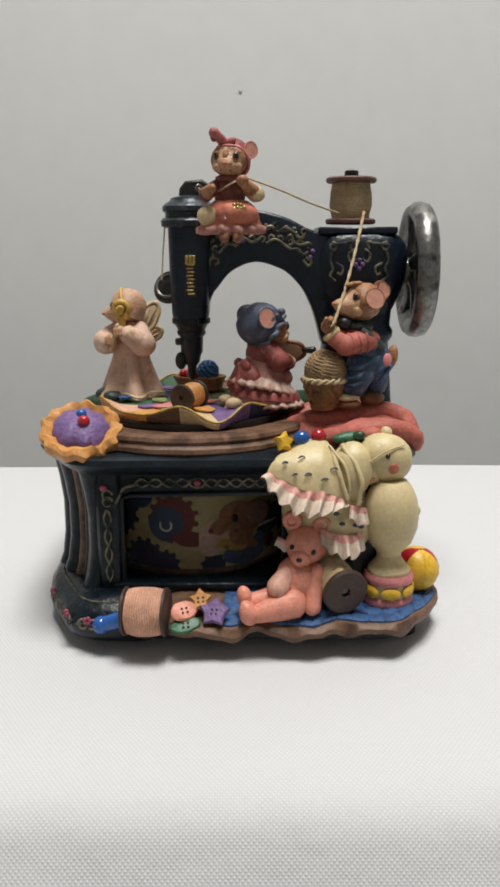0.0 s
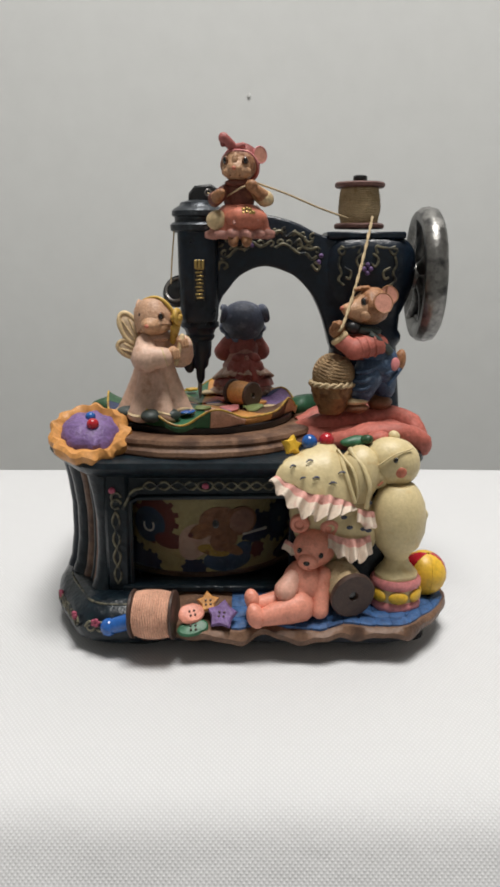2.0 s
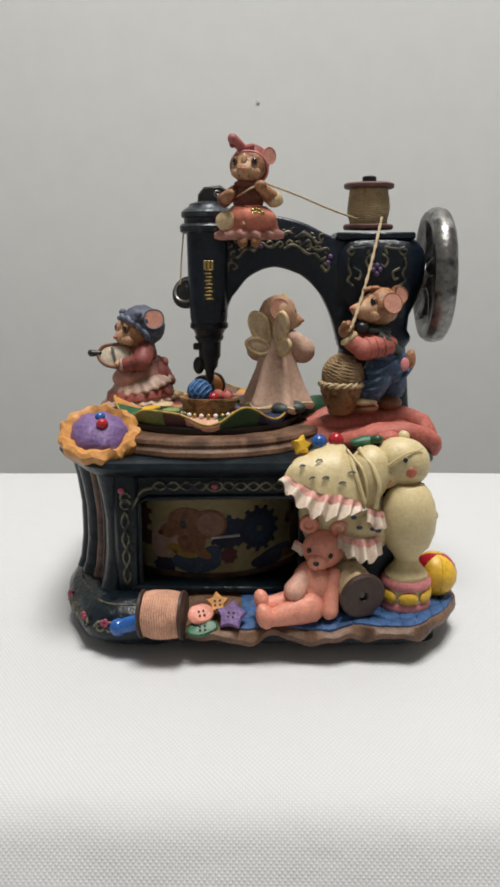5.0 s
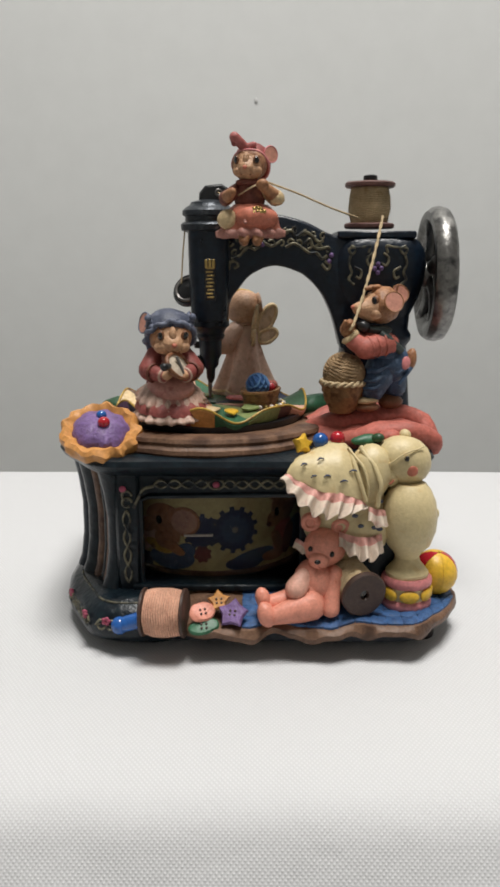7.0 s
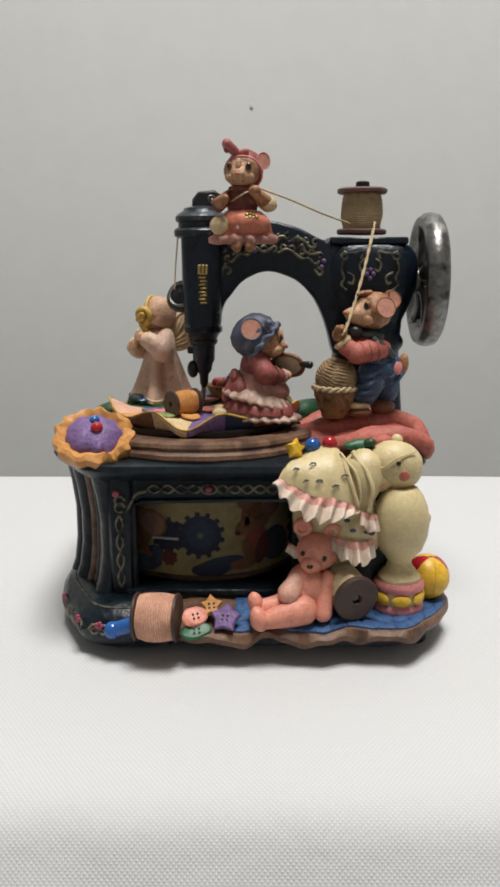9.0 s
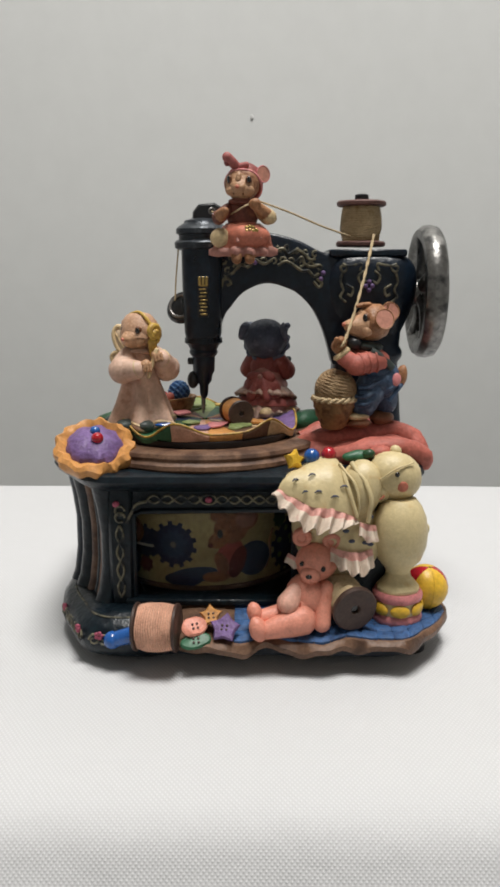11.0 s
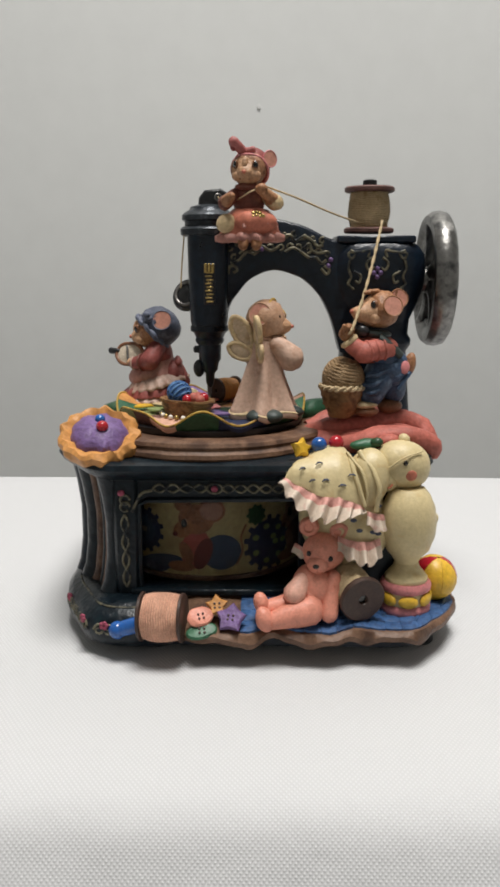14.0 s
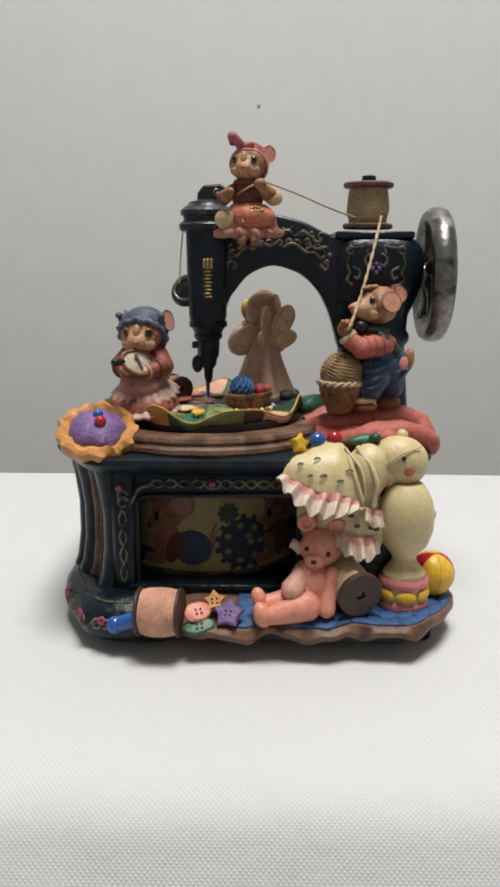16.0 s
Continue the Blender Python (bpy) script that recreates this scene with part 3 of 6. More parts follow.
def sewing_machine():
    sm = thing("sewing_machine", (0.043, 0.012, 0.0648), "miniature antique navy sewing machine with gilt scrolls and a pewter handwheel", "sewing machine")
    yc = 0.006
    # column, from its foot to the bulging upper housing
    s = Shape()
    rings = []
    for z, x0, x1, hy in ((0.0648, 0.0255, 0.0600, 0.0130), (0.0690, 0.0255, 0.0600, 0.0130), (0.0720, 0.0285, 0.0572, 0.0105), (0.0860, 0.0292, 0.0562, 0.0098),
                          (0.0960, 0.0300, 0.0552, 0.0095), (0.0985, 0.0285, 0.0568, 0.0108), (0.1005, 0.0285, 0.0568, 0.0108), (0.1025, 0.0298, 0.0556, 0.0100), (0.1080, 0.0290, 0.0560, 0.0105),
                          (0.1140, 0.0270, 0.0585, 0.0125), (0.1200, 0.0255, 0.0605, 0.0140), (0.1270, 0.0252, 0.0612, 0.0145), (0.1320, 0.0258, 0.0605, 0.0142), (0.1350, 0.0272, 0.0585, 0.0132), (0.1362, 0.0285, 0.0570, 0.012)):
        c, hx = (x0 + x1) / 2, (x1 - x0) / 2
        ring = []
        for j in range(40):
            a = 2 * math.pi * j / 40
            ca, sa = math.cos(a), math.sin(a)
            ring.append((c + hx * math.copysign(abs(ca) ** 0.5, ca), 0.010 + hy * math.copysign(abs(sa) ** 0.5, sa), z))
        rings.append(ring)
    s.loft(rings, NAVY)
    s.rough(0.0002, 150).ob("column", sm, "navy enamelled column with a bulging upper housing")
    s = Shape().box((0.0416, 0.010, 0.1375), (0.0290, 0.0250, 0.0026), NAVY, bevel=0.0007)
    s.ob("spool_plate", sm, "flat dark navy plate on the housing")
    # arm: arched bar
    crown = smooth_line([(-0.0225, 0.1060), (-0.0225, 0.1220), (-0.0222, 0.1370), (-0.0150, 0.1415), (-0.0080, 0.1440), (0.0000, 0.1450), (0.0080, 0.1442), (0.0160, 0.1418), (0.0230, 0.1385), (0.0290, 0.1365), (0.0332, 0.1340), (0.0345, 0.1200), (0.0345, 0.1060), (0.0345, 0.0960)], 7)
    arch = smooth_line([(-0.0140, 0.1060), (-0.0139, 0.1085), (-0.0133, 0.1114), (-0.0122, 0.1140), (-0.0105, 0.1166), (-0.0042, 0.1236), (0.0042, 0.1264), (0.0126, 0.1243), (0.0168, 0.1216), (0.0201, 0.1183), (0.0225, 0.1150), (0.0244, 0.1114), (0.0270, 0.1045), (0.0292, 0.0960)], 7)
    rings = []
    for p, q in zip(crown, arch):
        up = (p - q).normalized()
        y0, y1, e = yc - 0.0075, yc + 0.0075, 0.0012
        ring = []
        for base, side in ((p, -1), (q, 1)):
            a, c = base + up * e * side, base
            ring += [(a.x, y0, a.y), (c.x + up.x * e * 0.3 * side, y0 + e * 0.3, c.y + up.y * e * 0.3 * side), (c.x, y0 + e, c.y), (c.x, y1 - e, c.y), (a.x, y1, a.y)][::1 if side < 0 else -1]
        rings.append(ring)
    s = Shape().loft(rings, NAVY)
    s.rough(0.0002, 150).ob("arm", sm, "arched navy enamelled arm", sharp=50)
    # gilt scrolls on arm and housing
    s = Shape()
    y = yc - 0.0079
    for pts in (((-0.012, 0.1290), (-0.009, 0.1300), (-0.006, 0.1330), (-0.003, 0.1325), (0.000, 0.1345), (0.003, 0.1335), (0.006, 0.1350)),
                ((0.007, 0.1385), (0.010, 0.1390), (0.012, 0.1370), (0.015, 0.1385), (0.018, 0.1370), (0.020, 0.1350), (0.022, 0.1355)),
                ((0.008, 0.1330), (0.011, 0.1345), (0.014, 0.1330), (0.017, 0.1310), (0.0195, 0.1310), (0.0215, 0.1290), (0.0235, 0.1300)),
                ((0.0150, 0.1345), (0.0170, 0.1360), (0.0180, 0.1335), (0.0205, 0.1325), (0.0230, 0.1330)),
                ((-0.013, 0.1250), (-0.0125, 0.1275), (-0.0105, 0.1280), (-0.0095, 0.1265), (-0.0110, 0.1255)),
                ((0.0215, 0.1270), (0.0235, 0.1250), (0.0245, 0.1265), (0.0225, 0.1280))):
        s.tube(smooth_line([(x, y, z) for x, z in pts], 6), 0.00058, BRONZE, 6)
    for k in range(22):
        t = k / 21
        x0, z0 = -0.0125 + 0.036 * t, 0.1285 + 0.0085 * math.sin(math.pi * (0.15 + 0.62 * t)) + 0.0022 * (-1) ** k
        turn = 1 if k % 3 else -1
        s.tube([(x0 + 0.0014 * (1 - 0.11 * q) * math.cos(turn * q * 0.8 + k), y, z0 + 0.0014 * (1 - 0.11 * q) * math.sin(turn * q * 0.8 + k)) for q in range(8)], [0.00048 - 0.00003 * q for q in range(8)], BRONZE, 6)
    s.ob("arm_scroll", sm, "gilt scrolling vines in relief on the arm")
    s = Shape()
    y = -0.0048
    for side in (-1, 1):
        for pts in (((0.010, 0.1335), (0.008, 0.1325), (0.0095, 0.1305), (0.0105, 0.1325), (0.006, 0.1330), (0.003, 0.1335), (0.0035, 0.1310)),
                    ((0.0100, 0.1300), (0.0105, 0.1270), (0.0095, 0.1240), (0.0105, 0.1215), (0.0085, 0.1195)),
                    ((0.0085, 0.1260), (0.0060, 0.1245), (0.0065, 0.1220), (0.0080, 0.1225)),
                    ((0.0020, 0.1310), (0.0040, 0.1290), (0.0030, 0.1265), (0.0010, 0.1275))):
            s.tube(smooth_line([(0.0418 + side * x, y, z) for x, z in pts], 6), 0.0005, BRONZE, 6)
    s.ob("housing_scroll", sm, "gilt scrollwork on the housing")
    for x, z in ((0.0418, 0.1270), (0.0406, 0.1255), (0.0430, 0.1255), (0.0418, 0.1240), (0.0250, 0.1302), (0.0242, 0.1280), (-0.0005, 0.1340)):
        Shape().ell((x, -0.0052 if x > 0.03 else yc - 0.0080, z), (0.0009, 0.0007, 0.0009), PURPLE, seg=10, rings=7).ob("bead", sm, "tiny violet bead")
    # head: faceted vertical bar with a stepped round cap
    s = Shape()
    rings = []
    for z, hx, hy in ((0.1060, 0.0066, 0.0078), (0.1080, 0.0070, 0.0082), (0.1250, 0.0076, 0.0085), (0.1390, 0.0078, 0.0086)):
        rings.append([(-0.0203 + hx * math.copysign(abs(math.cos(a)) ** 0.55, math.cos(a)), 0.002 + hy * math.copysign(abs(math.sin(a)) ** 0.55, math.sin(a)), z)
                      for a in (2 * math.pi * j / 36 for j in range(36))])
    s.loft(rings, NAVY)
    s.rough(0.0002, 150).ob("head", sm, "navy enamelled head of the machine")
    s = Shape()
    s.lathe((-0.0203, 0.002, 0), [(0.0085, 0.1385), (0.0103, 0.1392), (0.0105, 0.1412), (0.0098, 0.1420), (0.0088, 0.1424), (0.0088, 0.1440), (0.0098, 0.1446), (0.0098, 0.1462), (0.0088, 0.1472), (0.0070, 0.1482), (0.0066, 0.1492), (0.0040, 0.1500), (0.001, 0.1502)], CAPGREY, seg=44)
    s.ob("cap", sm, "stepped round navy cap")
    s = Shape()
    s.prism([(-0.0055, 0), (0.0050, 0), (0.0052, 0.0058), (0.0030, 0.0072), (-0.0030, 0.0066), (-0.0052, 0.0040)], 0.0050, DARK, pose(-0.0185, 0.0055, 0.1485, 90, 0, 0), 0.0007)
    s.ob("thread_lever", sm, "black thread lever on the cap")
    s = Shape().ring((-0.0165, 0.0000, 0.1525), 0.0011, 0.0004, GREY, (90, 0, 20), 18)
    s.ob("thread_eye", sm, "silver thread eye")
    # gold plate
    s = Shape()
    s.box((-0.0196, -0.0066, 0.1215), (0.0042, 0.0010, 0.0150), DARK, bevel=0.0004)
    for k in range(9):
        s.box((-0.0196 + 0.0002 * (-1) ** k, -0.0071, 0.1152 + 0.0013 * k), (0.0026, 0.0008, 0.0006), GOLD, bevel=0.0002)
    for x in (-0.0209, -0.0196, -0.0183):
        s.box((x, -0.0072, 0.1272), (0.0010, 0.0012, 0.0034), GOLD, bevel=0.0003)
    s.ob("tension_plate", sm, "slotted gold plate on the head")
    # tension disc at the head's side
    s = Shape()
    s.lathe((-0.0283, 0.0020, 0.1175), [(0.0012, -0.0022), (0.0058, -0.0020), (0.0066, -0.0008), (0.0058, 0.0004), (0.0034, 0.0010), (0.001, 0.0024)], DARK, (60, -35, 0), 24)
    s.ring((-0.0287, 0.0012, 0.1178), 0.0044, 0.0006, GREY, (60, -35, 0), 24)
    s.ob("tension_disc", sm, "round black tension disc")
    # needle bar
    s = Shape()
    s.lathe((-0.0203, 0.002, 0), [(0.0060, 0.1062), (0.0072, 0.1058), (0.0073, 0.1040), (0.0060, 0.1030), (0.0052, 0.1012), (0.0056, 0.1004), (0.0052, 0.0994), (0.0044, 0.0986), (0.0042, 0.0930), (0.0034, 0.0915), (0.0030, 0.0890), (0.0018, 0.0875), (0.0016, 0.0840), (0.0008, 0.0822)], NAVY, seg=26)
    s.ob("needle_bar", sm, "stepped navy needle bar")
    s = Shape()
    s.box((-0.0250, 0.0020, 0.0968), (0.0030, 0.0030, 0.0026), DARK)
    s.ell((-0.0245, 0.0015, 0.0895), (0.0022, 0.0018, 0.0034), DARK)
    s.ob("thumbscrew", sm, "black thumbscrew")
    s = Shape().tube([(-0.0206, 0.002, 0.0850), (-0.0206, 0.002, 0.0800), (-0.0206, 0.002, 0.0762)], [0.0009, 0.0008, 0.0004], GREY, 10)
    s.ob("needle", sm, "grey steel needle")
    # handwheel
    c = (0.0656, 0.010, 0.1228)
    hub = Shape()
    hub.lathe(c, [(0.0085, -0.0105), (0.0082, -0.0085), (0.0052, -0.0060), (0.0050, -0.0030), (0.0062, -0.0010), (0.0050, 0.0030), (0.0020, 0.0045), (0.0010, 0.0062)], STEEL, (0, 90, 0), 32)
    wheel = hub.ob("handwheel", sm, "dark pewter handwheel with a thick rounded rim")
    s = Shape()
    prof = [(0.0160, -0.0012), (0.0170, -0.0020), (0.0178, -0.0018), (0.0186, -0.0026), (0.0210, -0.0040), (0.0236, -0.0038), (0.0250, -0.0020), (0.0253, 0.0004), (0.0247, 0.0030), (0.0230, 0.0042), (0.0205, 0.0042), (0.0180, 0.0026), (0.0165, 0.0012)]
    m = pose(*c, 0, 90, 0)
    s.loft([[m @ Vector((r * math.cos(a), r * math.sin(a), z)) for r, z in prof] for a in (2 * math.pi * k / 72 for k in range(72))], STEEL, closed=True)
    s.rough(0.00015, 200).ob("rim", wheel)
    for k in range(5):
        a0 = 2 * math.pi * k / 5 + 0.3
        pts = [m @ Vector((r * math.cos(a0 + tw), r * math.sin(a0 + tw), -0.0006)) for r, tw in ((0.004, 0.0), (0.009, 0.10), (0.014, 0.22), (0.0205, 0.30))]
        Shape().tube(smooth_line(pts, 4), [0.0036 - 0.0009 * math.sin(math.pi * q / 12) for q in range(13)], STEEL, 10).ob("spoke", wheel)
    s = Shape()
    s.lathe(c, [(0.0210, -0.0004), (0.0200, 0.0008), (0.0060, 0.0010), (0.0060, 0.0)], STEEL, (0, 90, 0), 48)
    s.ob("web", wheel, "recessed pewter web between the spokes")
    return sm


def cotton_reel(name, place, rot, r_fl, r_th, length, fl, wood, thread, label, hole=True, pin=False, turns=8):
    """A reel on its side or end: two flanges and wound thread."""
    e = thing(name, place, label, "thread spool")
    m = pose(*place, *rot)
    for side in (-1, 1):
        s = Shape()
        prof = [(r_fl * 0.25, 0.0), (r_fl * 0.93, 0.0), (r_fl, fl * 0.25), (r_fl, fl * 0.75), (r_fl * 0.93, fl)]
        if hole:
            prof += [(r_fl * 0.22, fl), (r_fl * 0.18, fl * 0.8), (r_fl * 0.18, fl * 0.3)]
        else:
            prof += [(r_fl * 0.2, fl)]
        q = m @ pose(0, 0, side * length / 2, 0 if side > 0 else 180)
        eul = [math.degrees(a) for a in q.to_euler()]
        s.lathe(tuple(q.translation), prof, wood, eul, 32)
        if hole:
            s.lathe(tuple(q @ Vector((0, 0, fl * 0.35))), [(r_fl * 0.17, 0), (r_fl * 0.17, 0.0002)], BLACK, eul, 16)
        s.rough(0.00012, 200).ob("flange", e, "round wooden flange")
    s = Shape()
    wound(s, tuple(m.translation), rot, r_th, length, thread, turns, r_th * 0.10)
    s.rough(0.00035, 220).ob("thread", e, "closely wound thread")
    if pin:
        s = Shape()
        s.lathe(tuple(m @ Vector((0, 0, length / 2 + fl))), [(0.0024, -0.0005), (0.0027, 0.0), (0.0026, 0.0022), (0.0016, 0.0026)], DARK, rot, 14)
        s.ob("spindle", e, "black spindle end")
    return e


def threads():
    s = Shape()
    s.tube(smooth_line([(0.0006, -0.0165, 0.1550), (0.0120, -0.0100, 0.1515), (0.0240, -0.0040, 0.1470), (0.0350, 0.0030, 0.1437)], 6), 0.00035, TWINE, 6)
    tagged(s.ob("thread"), "fine tan thread running from the spool to the seated mouse", "thread")
    s = Shape()
    pts = smooth_line([(0.0438, 0.0005, 0.1442), (0.0398, -0.0110, 0.1315), (0.0352, -0.0215, 0.1182), (0.0308, -0.0290, 0.1072), (0.0296, -0.0278, 0.1050)], 14)
    for ph in (0, math.pi):
        s.tube([p + Vector((0.00026 * math.cos(i * 0.8 + ph), 0.00026 * math.sin(i * 0.8 + ph), 0)) for i, p in enumerate(pts)], 0.00034, TWINE, 6)
    tagged(s.ob("thread"), "thick twisted cream thread pulled down from the spool", "thread")
    s = Shape()
    s.tube([(-0.0290, -0.0010, 0.1400), (-0.0300, -0.0020, 0.1290), (-0.0305, -0.0030, 0.1200)], 0.0003, TWINE, 6)
    tagged(s.ob("thread"), "thin pale thread hanging beside the machine head", "thread")
    s = Shape()
    s.tube(smooth_line([(-0.0165, -0.0008, 0.1525), (-0.0130, -0.006, 0.1500), (-0.0090, -0.0160, 0.1505), (-0.004, -0.0200, 0.1530), (0.0006, -0.0165, 0.1550)], 6), 0.0003, TWINE, 6)
    tagged(s.ob("thread"), "thread held between the seated mouse's paws", "thread")


music_box()
sewing_machine()
cotton_reel("thread_spool", (0.0400, 0.010, 0.1484), (0, 0, 0), 0.0094, 0.0072, 0.0128, 0.0021, REDWOOD, TWINE,
            "wooden spool of tan thread standing on the machine", hole=False, pin=True, turns=20)
threads()


# ---- things on the base ----
def aim(d):
    """Euler angles in degrees that turn the z axis along d."""
    return [math.degrees(a) for a in Vector(d).to_track_quat("Z", "Y").to_euler()]


def rug_z(x, y):
    k = min(1, max(0, (x - 0.026) / 0.016))
    return (1 - k) * (0.0172 + (y + 0.045) * 0.22) + k * 0.0134 + 0.0004 * math.sin(x * 260)


def rug_front(x):
    f = -0.0660 + 0.0011 * math.sin(x * 210 + 0.6) + 0.0006 * math.sin(x * 470)
    if x > 0.038:
        f += 0.027 * ((x - 0.038) / 0.031) ** 3
    if x < -0.020:
        f += 0.004 * ((-0.020 - x) / 0.010) ** 2
    return f


def quilt():
    q = thing("quilt", (0.02, -0.055, 0.012), "blue quilted cloth with a rippled brown border under the toys", "quilt")
    s = Shape()
    rings = []
    for i in range(70):
        x = -0.030 + 0.0985 * i / 69
        f, b = rug_front(x), (-0.042 if x < 0.052 else -0.030)
        zf = rug_z(x, f)
        rip = 0.0009 * math.sin(x * 330) + 0.0004 * math.sin(x * 700)
        rings.append([(x, b, rug_z(x, b) - 0.0006), (x, (b + f) / 2, rug_z(x, (b + f) / 2) - 0.0006), (x, f + 0.0016, zf - 0.0005), (x, f + 0.0002, zf - 0.0008), (x, f - 0.0011, zf - 0.0024 + rip),
                      (x, f - 0.0002, zf - 0.0046 + rip), (x, f + 0.0016, zf - 0.0052 + rip * 0.5), (x, b, 0.0085)])
    s.loft(rings, WOOD)
    s.rough(0.0003, 260).ob("border", q, "rippled brown border of the quilt")
    rows = 4
    for i in range(17):
        for j in range(rows):
            x0 = -0.007 + 0.0053 * i
            x1 = x0 + 0.0051
            if x1 > 0.0688:
                continue
            s = Shape()
            pts = []
            for px, py in ((0, 0), (0.5, -0.03), (1, 0), (1.03, 0.5), (1, 1), (0.5, 1.03), (0, 1), (-0.03, 0.5)):
                x = x0 + (x1 - x0) * px
                f, b = rug_front(x) + 0.0012, (-0.043 if x < 0.052 else -0.031)
                t = (j + 0.03 + 0.94 * py) / rows
                pts.append((x, b + (f - b) * t))
            cx, cy = sum(p[0] for p in pts) / 8, sum(p[1] for p in pts) / 8
            s.loft([[(x, y, rug_z(x, y) - 0.0008) for x, y in pts], [(x, y, rug_z(x, y)) for x, y in pts],
                    [(cx + 0.6 * (x - cx), cy + 0.6 * (y - cy), rug_z(x, y) + 0.0004) for x, y in pts]], RUGBLUE)
            s.ob("patch", q)


def teddy_bear():
    s = Shape()
    s.ell((0.0172, -0.0550, 0.0225), (0.0074, 0.0066, 0.0092), BEAR, (0, -12, 0), 24, 16)
    s.ell((0.0148, -0.0590, 0.0200), (0.0052, 0.0036, 0.0058), BEAR)
    s.ell((0.0205, -0.0525, 0.0352), (0.0071, 0.0064, 0.0068), BEAR, (0, 0, 0), 26, 18)
    s.ell((0.0184, -0.0574, 0.0324), (0.0036, 0.0034, 0.0030), BEAR)
    s.ell((0.0176, -0.0607, 0.0330), (0.0011, 0.0008, 0.0008), BLACK)
    for x, z in ((0.0154, 0.0362), (0.0224, 0.0348)):
        s.ell((x, -0.0574 if x < 0.02 else -0.0586, z), (0.0008, 0.0008, 0.0010), BLACK, seg=10, rings=8)
    for x, z in ((0.0156, 0.0438), (0.0257, 0.0425)):
        s.ell((x, -0.0520, z), (0.0033, 0.0016, 0.0033), BEAR)
        s.ring((x, -0.0532, z), 0.0023, 0.0010, BEAR, (90, 0, 0), 20)
    s.cap((0.0235, -0.0560, 0.0270), (0.0220, -0.0615, 0.0170), 0.0028, 0.0031, BEAR)
    s.cap((0.0132, -0.0585, 0.0270), (0.0110, -0.0608, 0.0238), 0.0027, 0.0040, BEARPALE)
    s.cap((0.0120, -0.0580, 0.0190), (0.0018, -0.0606, 0.0184), 0.0044, 0.0027, BEAR, 18)
    s.ell((0.0000, -0.0610, 0.0200), (0.0026, 0.0029, 0.0040), BEAR, (0, -14, 0))
    s.cap((0.0150, -0.0615, 0.0180), (0.0040, -0.0646, 0.0158), 0.0054, 0.0031, BEAR, 18)
    s.ell((0.0010, -0.0652, 0.0164), (0.0030, 0.0032, 0.0044), BEAR, (0, -18, 0))
    s.tube(smooth_line([(0.0150, -0.0622, 0.0245), (0.0142, -0.0630, 0.0200), (0.0150, -0.0632, 0.0160)], 5), 0.0002, PINK, 5)
    s.tube(smooth_line([(0.0180, -0.0606, 0.0322), (0.0182, -0.0602, 0.0308), (0.0200, -0.0596, 0.0303)], 5), 0.0002, PINK, 5)
    tagged(s.rough(0.00025, 260).ob("teddy_bear", sharp=70), "pink painted teddy bear figurine sitting on a blue quilt", "teddy bear")


def flutes(toy, upper, lower, folds):
    """A gathered strip of lace between two lines, blush at the gather, fluted and paler towards the hem."""
    n = len(upper)
    cross = []
    for i in range(n):
        a = 2 * math.pi * folds * i / n
        drop = lower[i] - upper[i]
        along = (upper[min(i + 1, n - 1)] - upper[max(i - 1, 0)]).normalized()
        out = drop.normalized().cross(along).normalized()
        if out.y > 0:
            out = -out
        d = drop.length
        ring = [upper[i] + drop * t * (1 + 0.10 * t * math.cos(a + 0.8)) + out * amp * d * 0.16 * math.sin(a) for t, amp in ((0, 0.1), (0.22, 0.5), (0.36, 0.75), (0.7, 1.1), (1.0, 1.4))]
        cross.append(ring + [q - out * 0.0007 for q in reversed(ring)])
    s = Shape()
    s.loft([[r[k] for k in (0, 1, 2, 7, 8, 9)] for r in cross], LACEPINK)
    s.loft([[r[k] for k in (2, 3, 4, 5, 6, 7)] for r in cross], LACE)
    s.rough(0.0003, 300).ob("ruffle", toy, "fluted white lace ruffle with a blush gather", sharp=75)


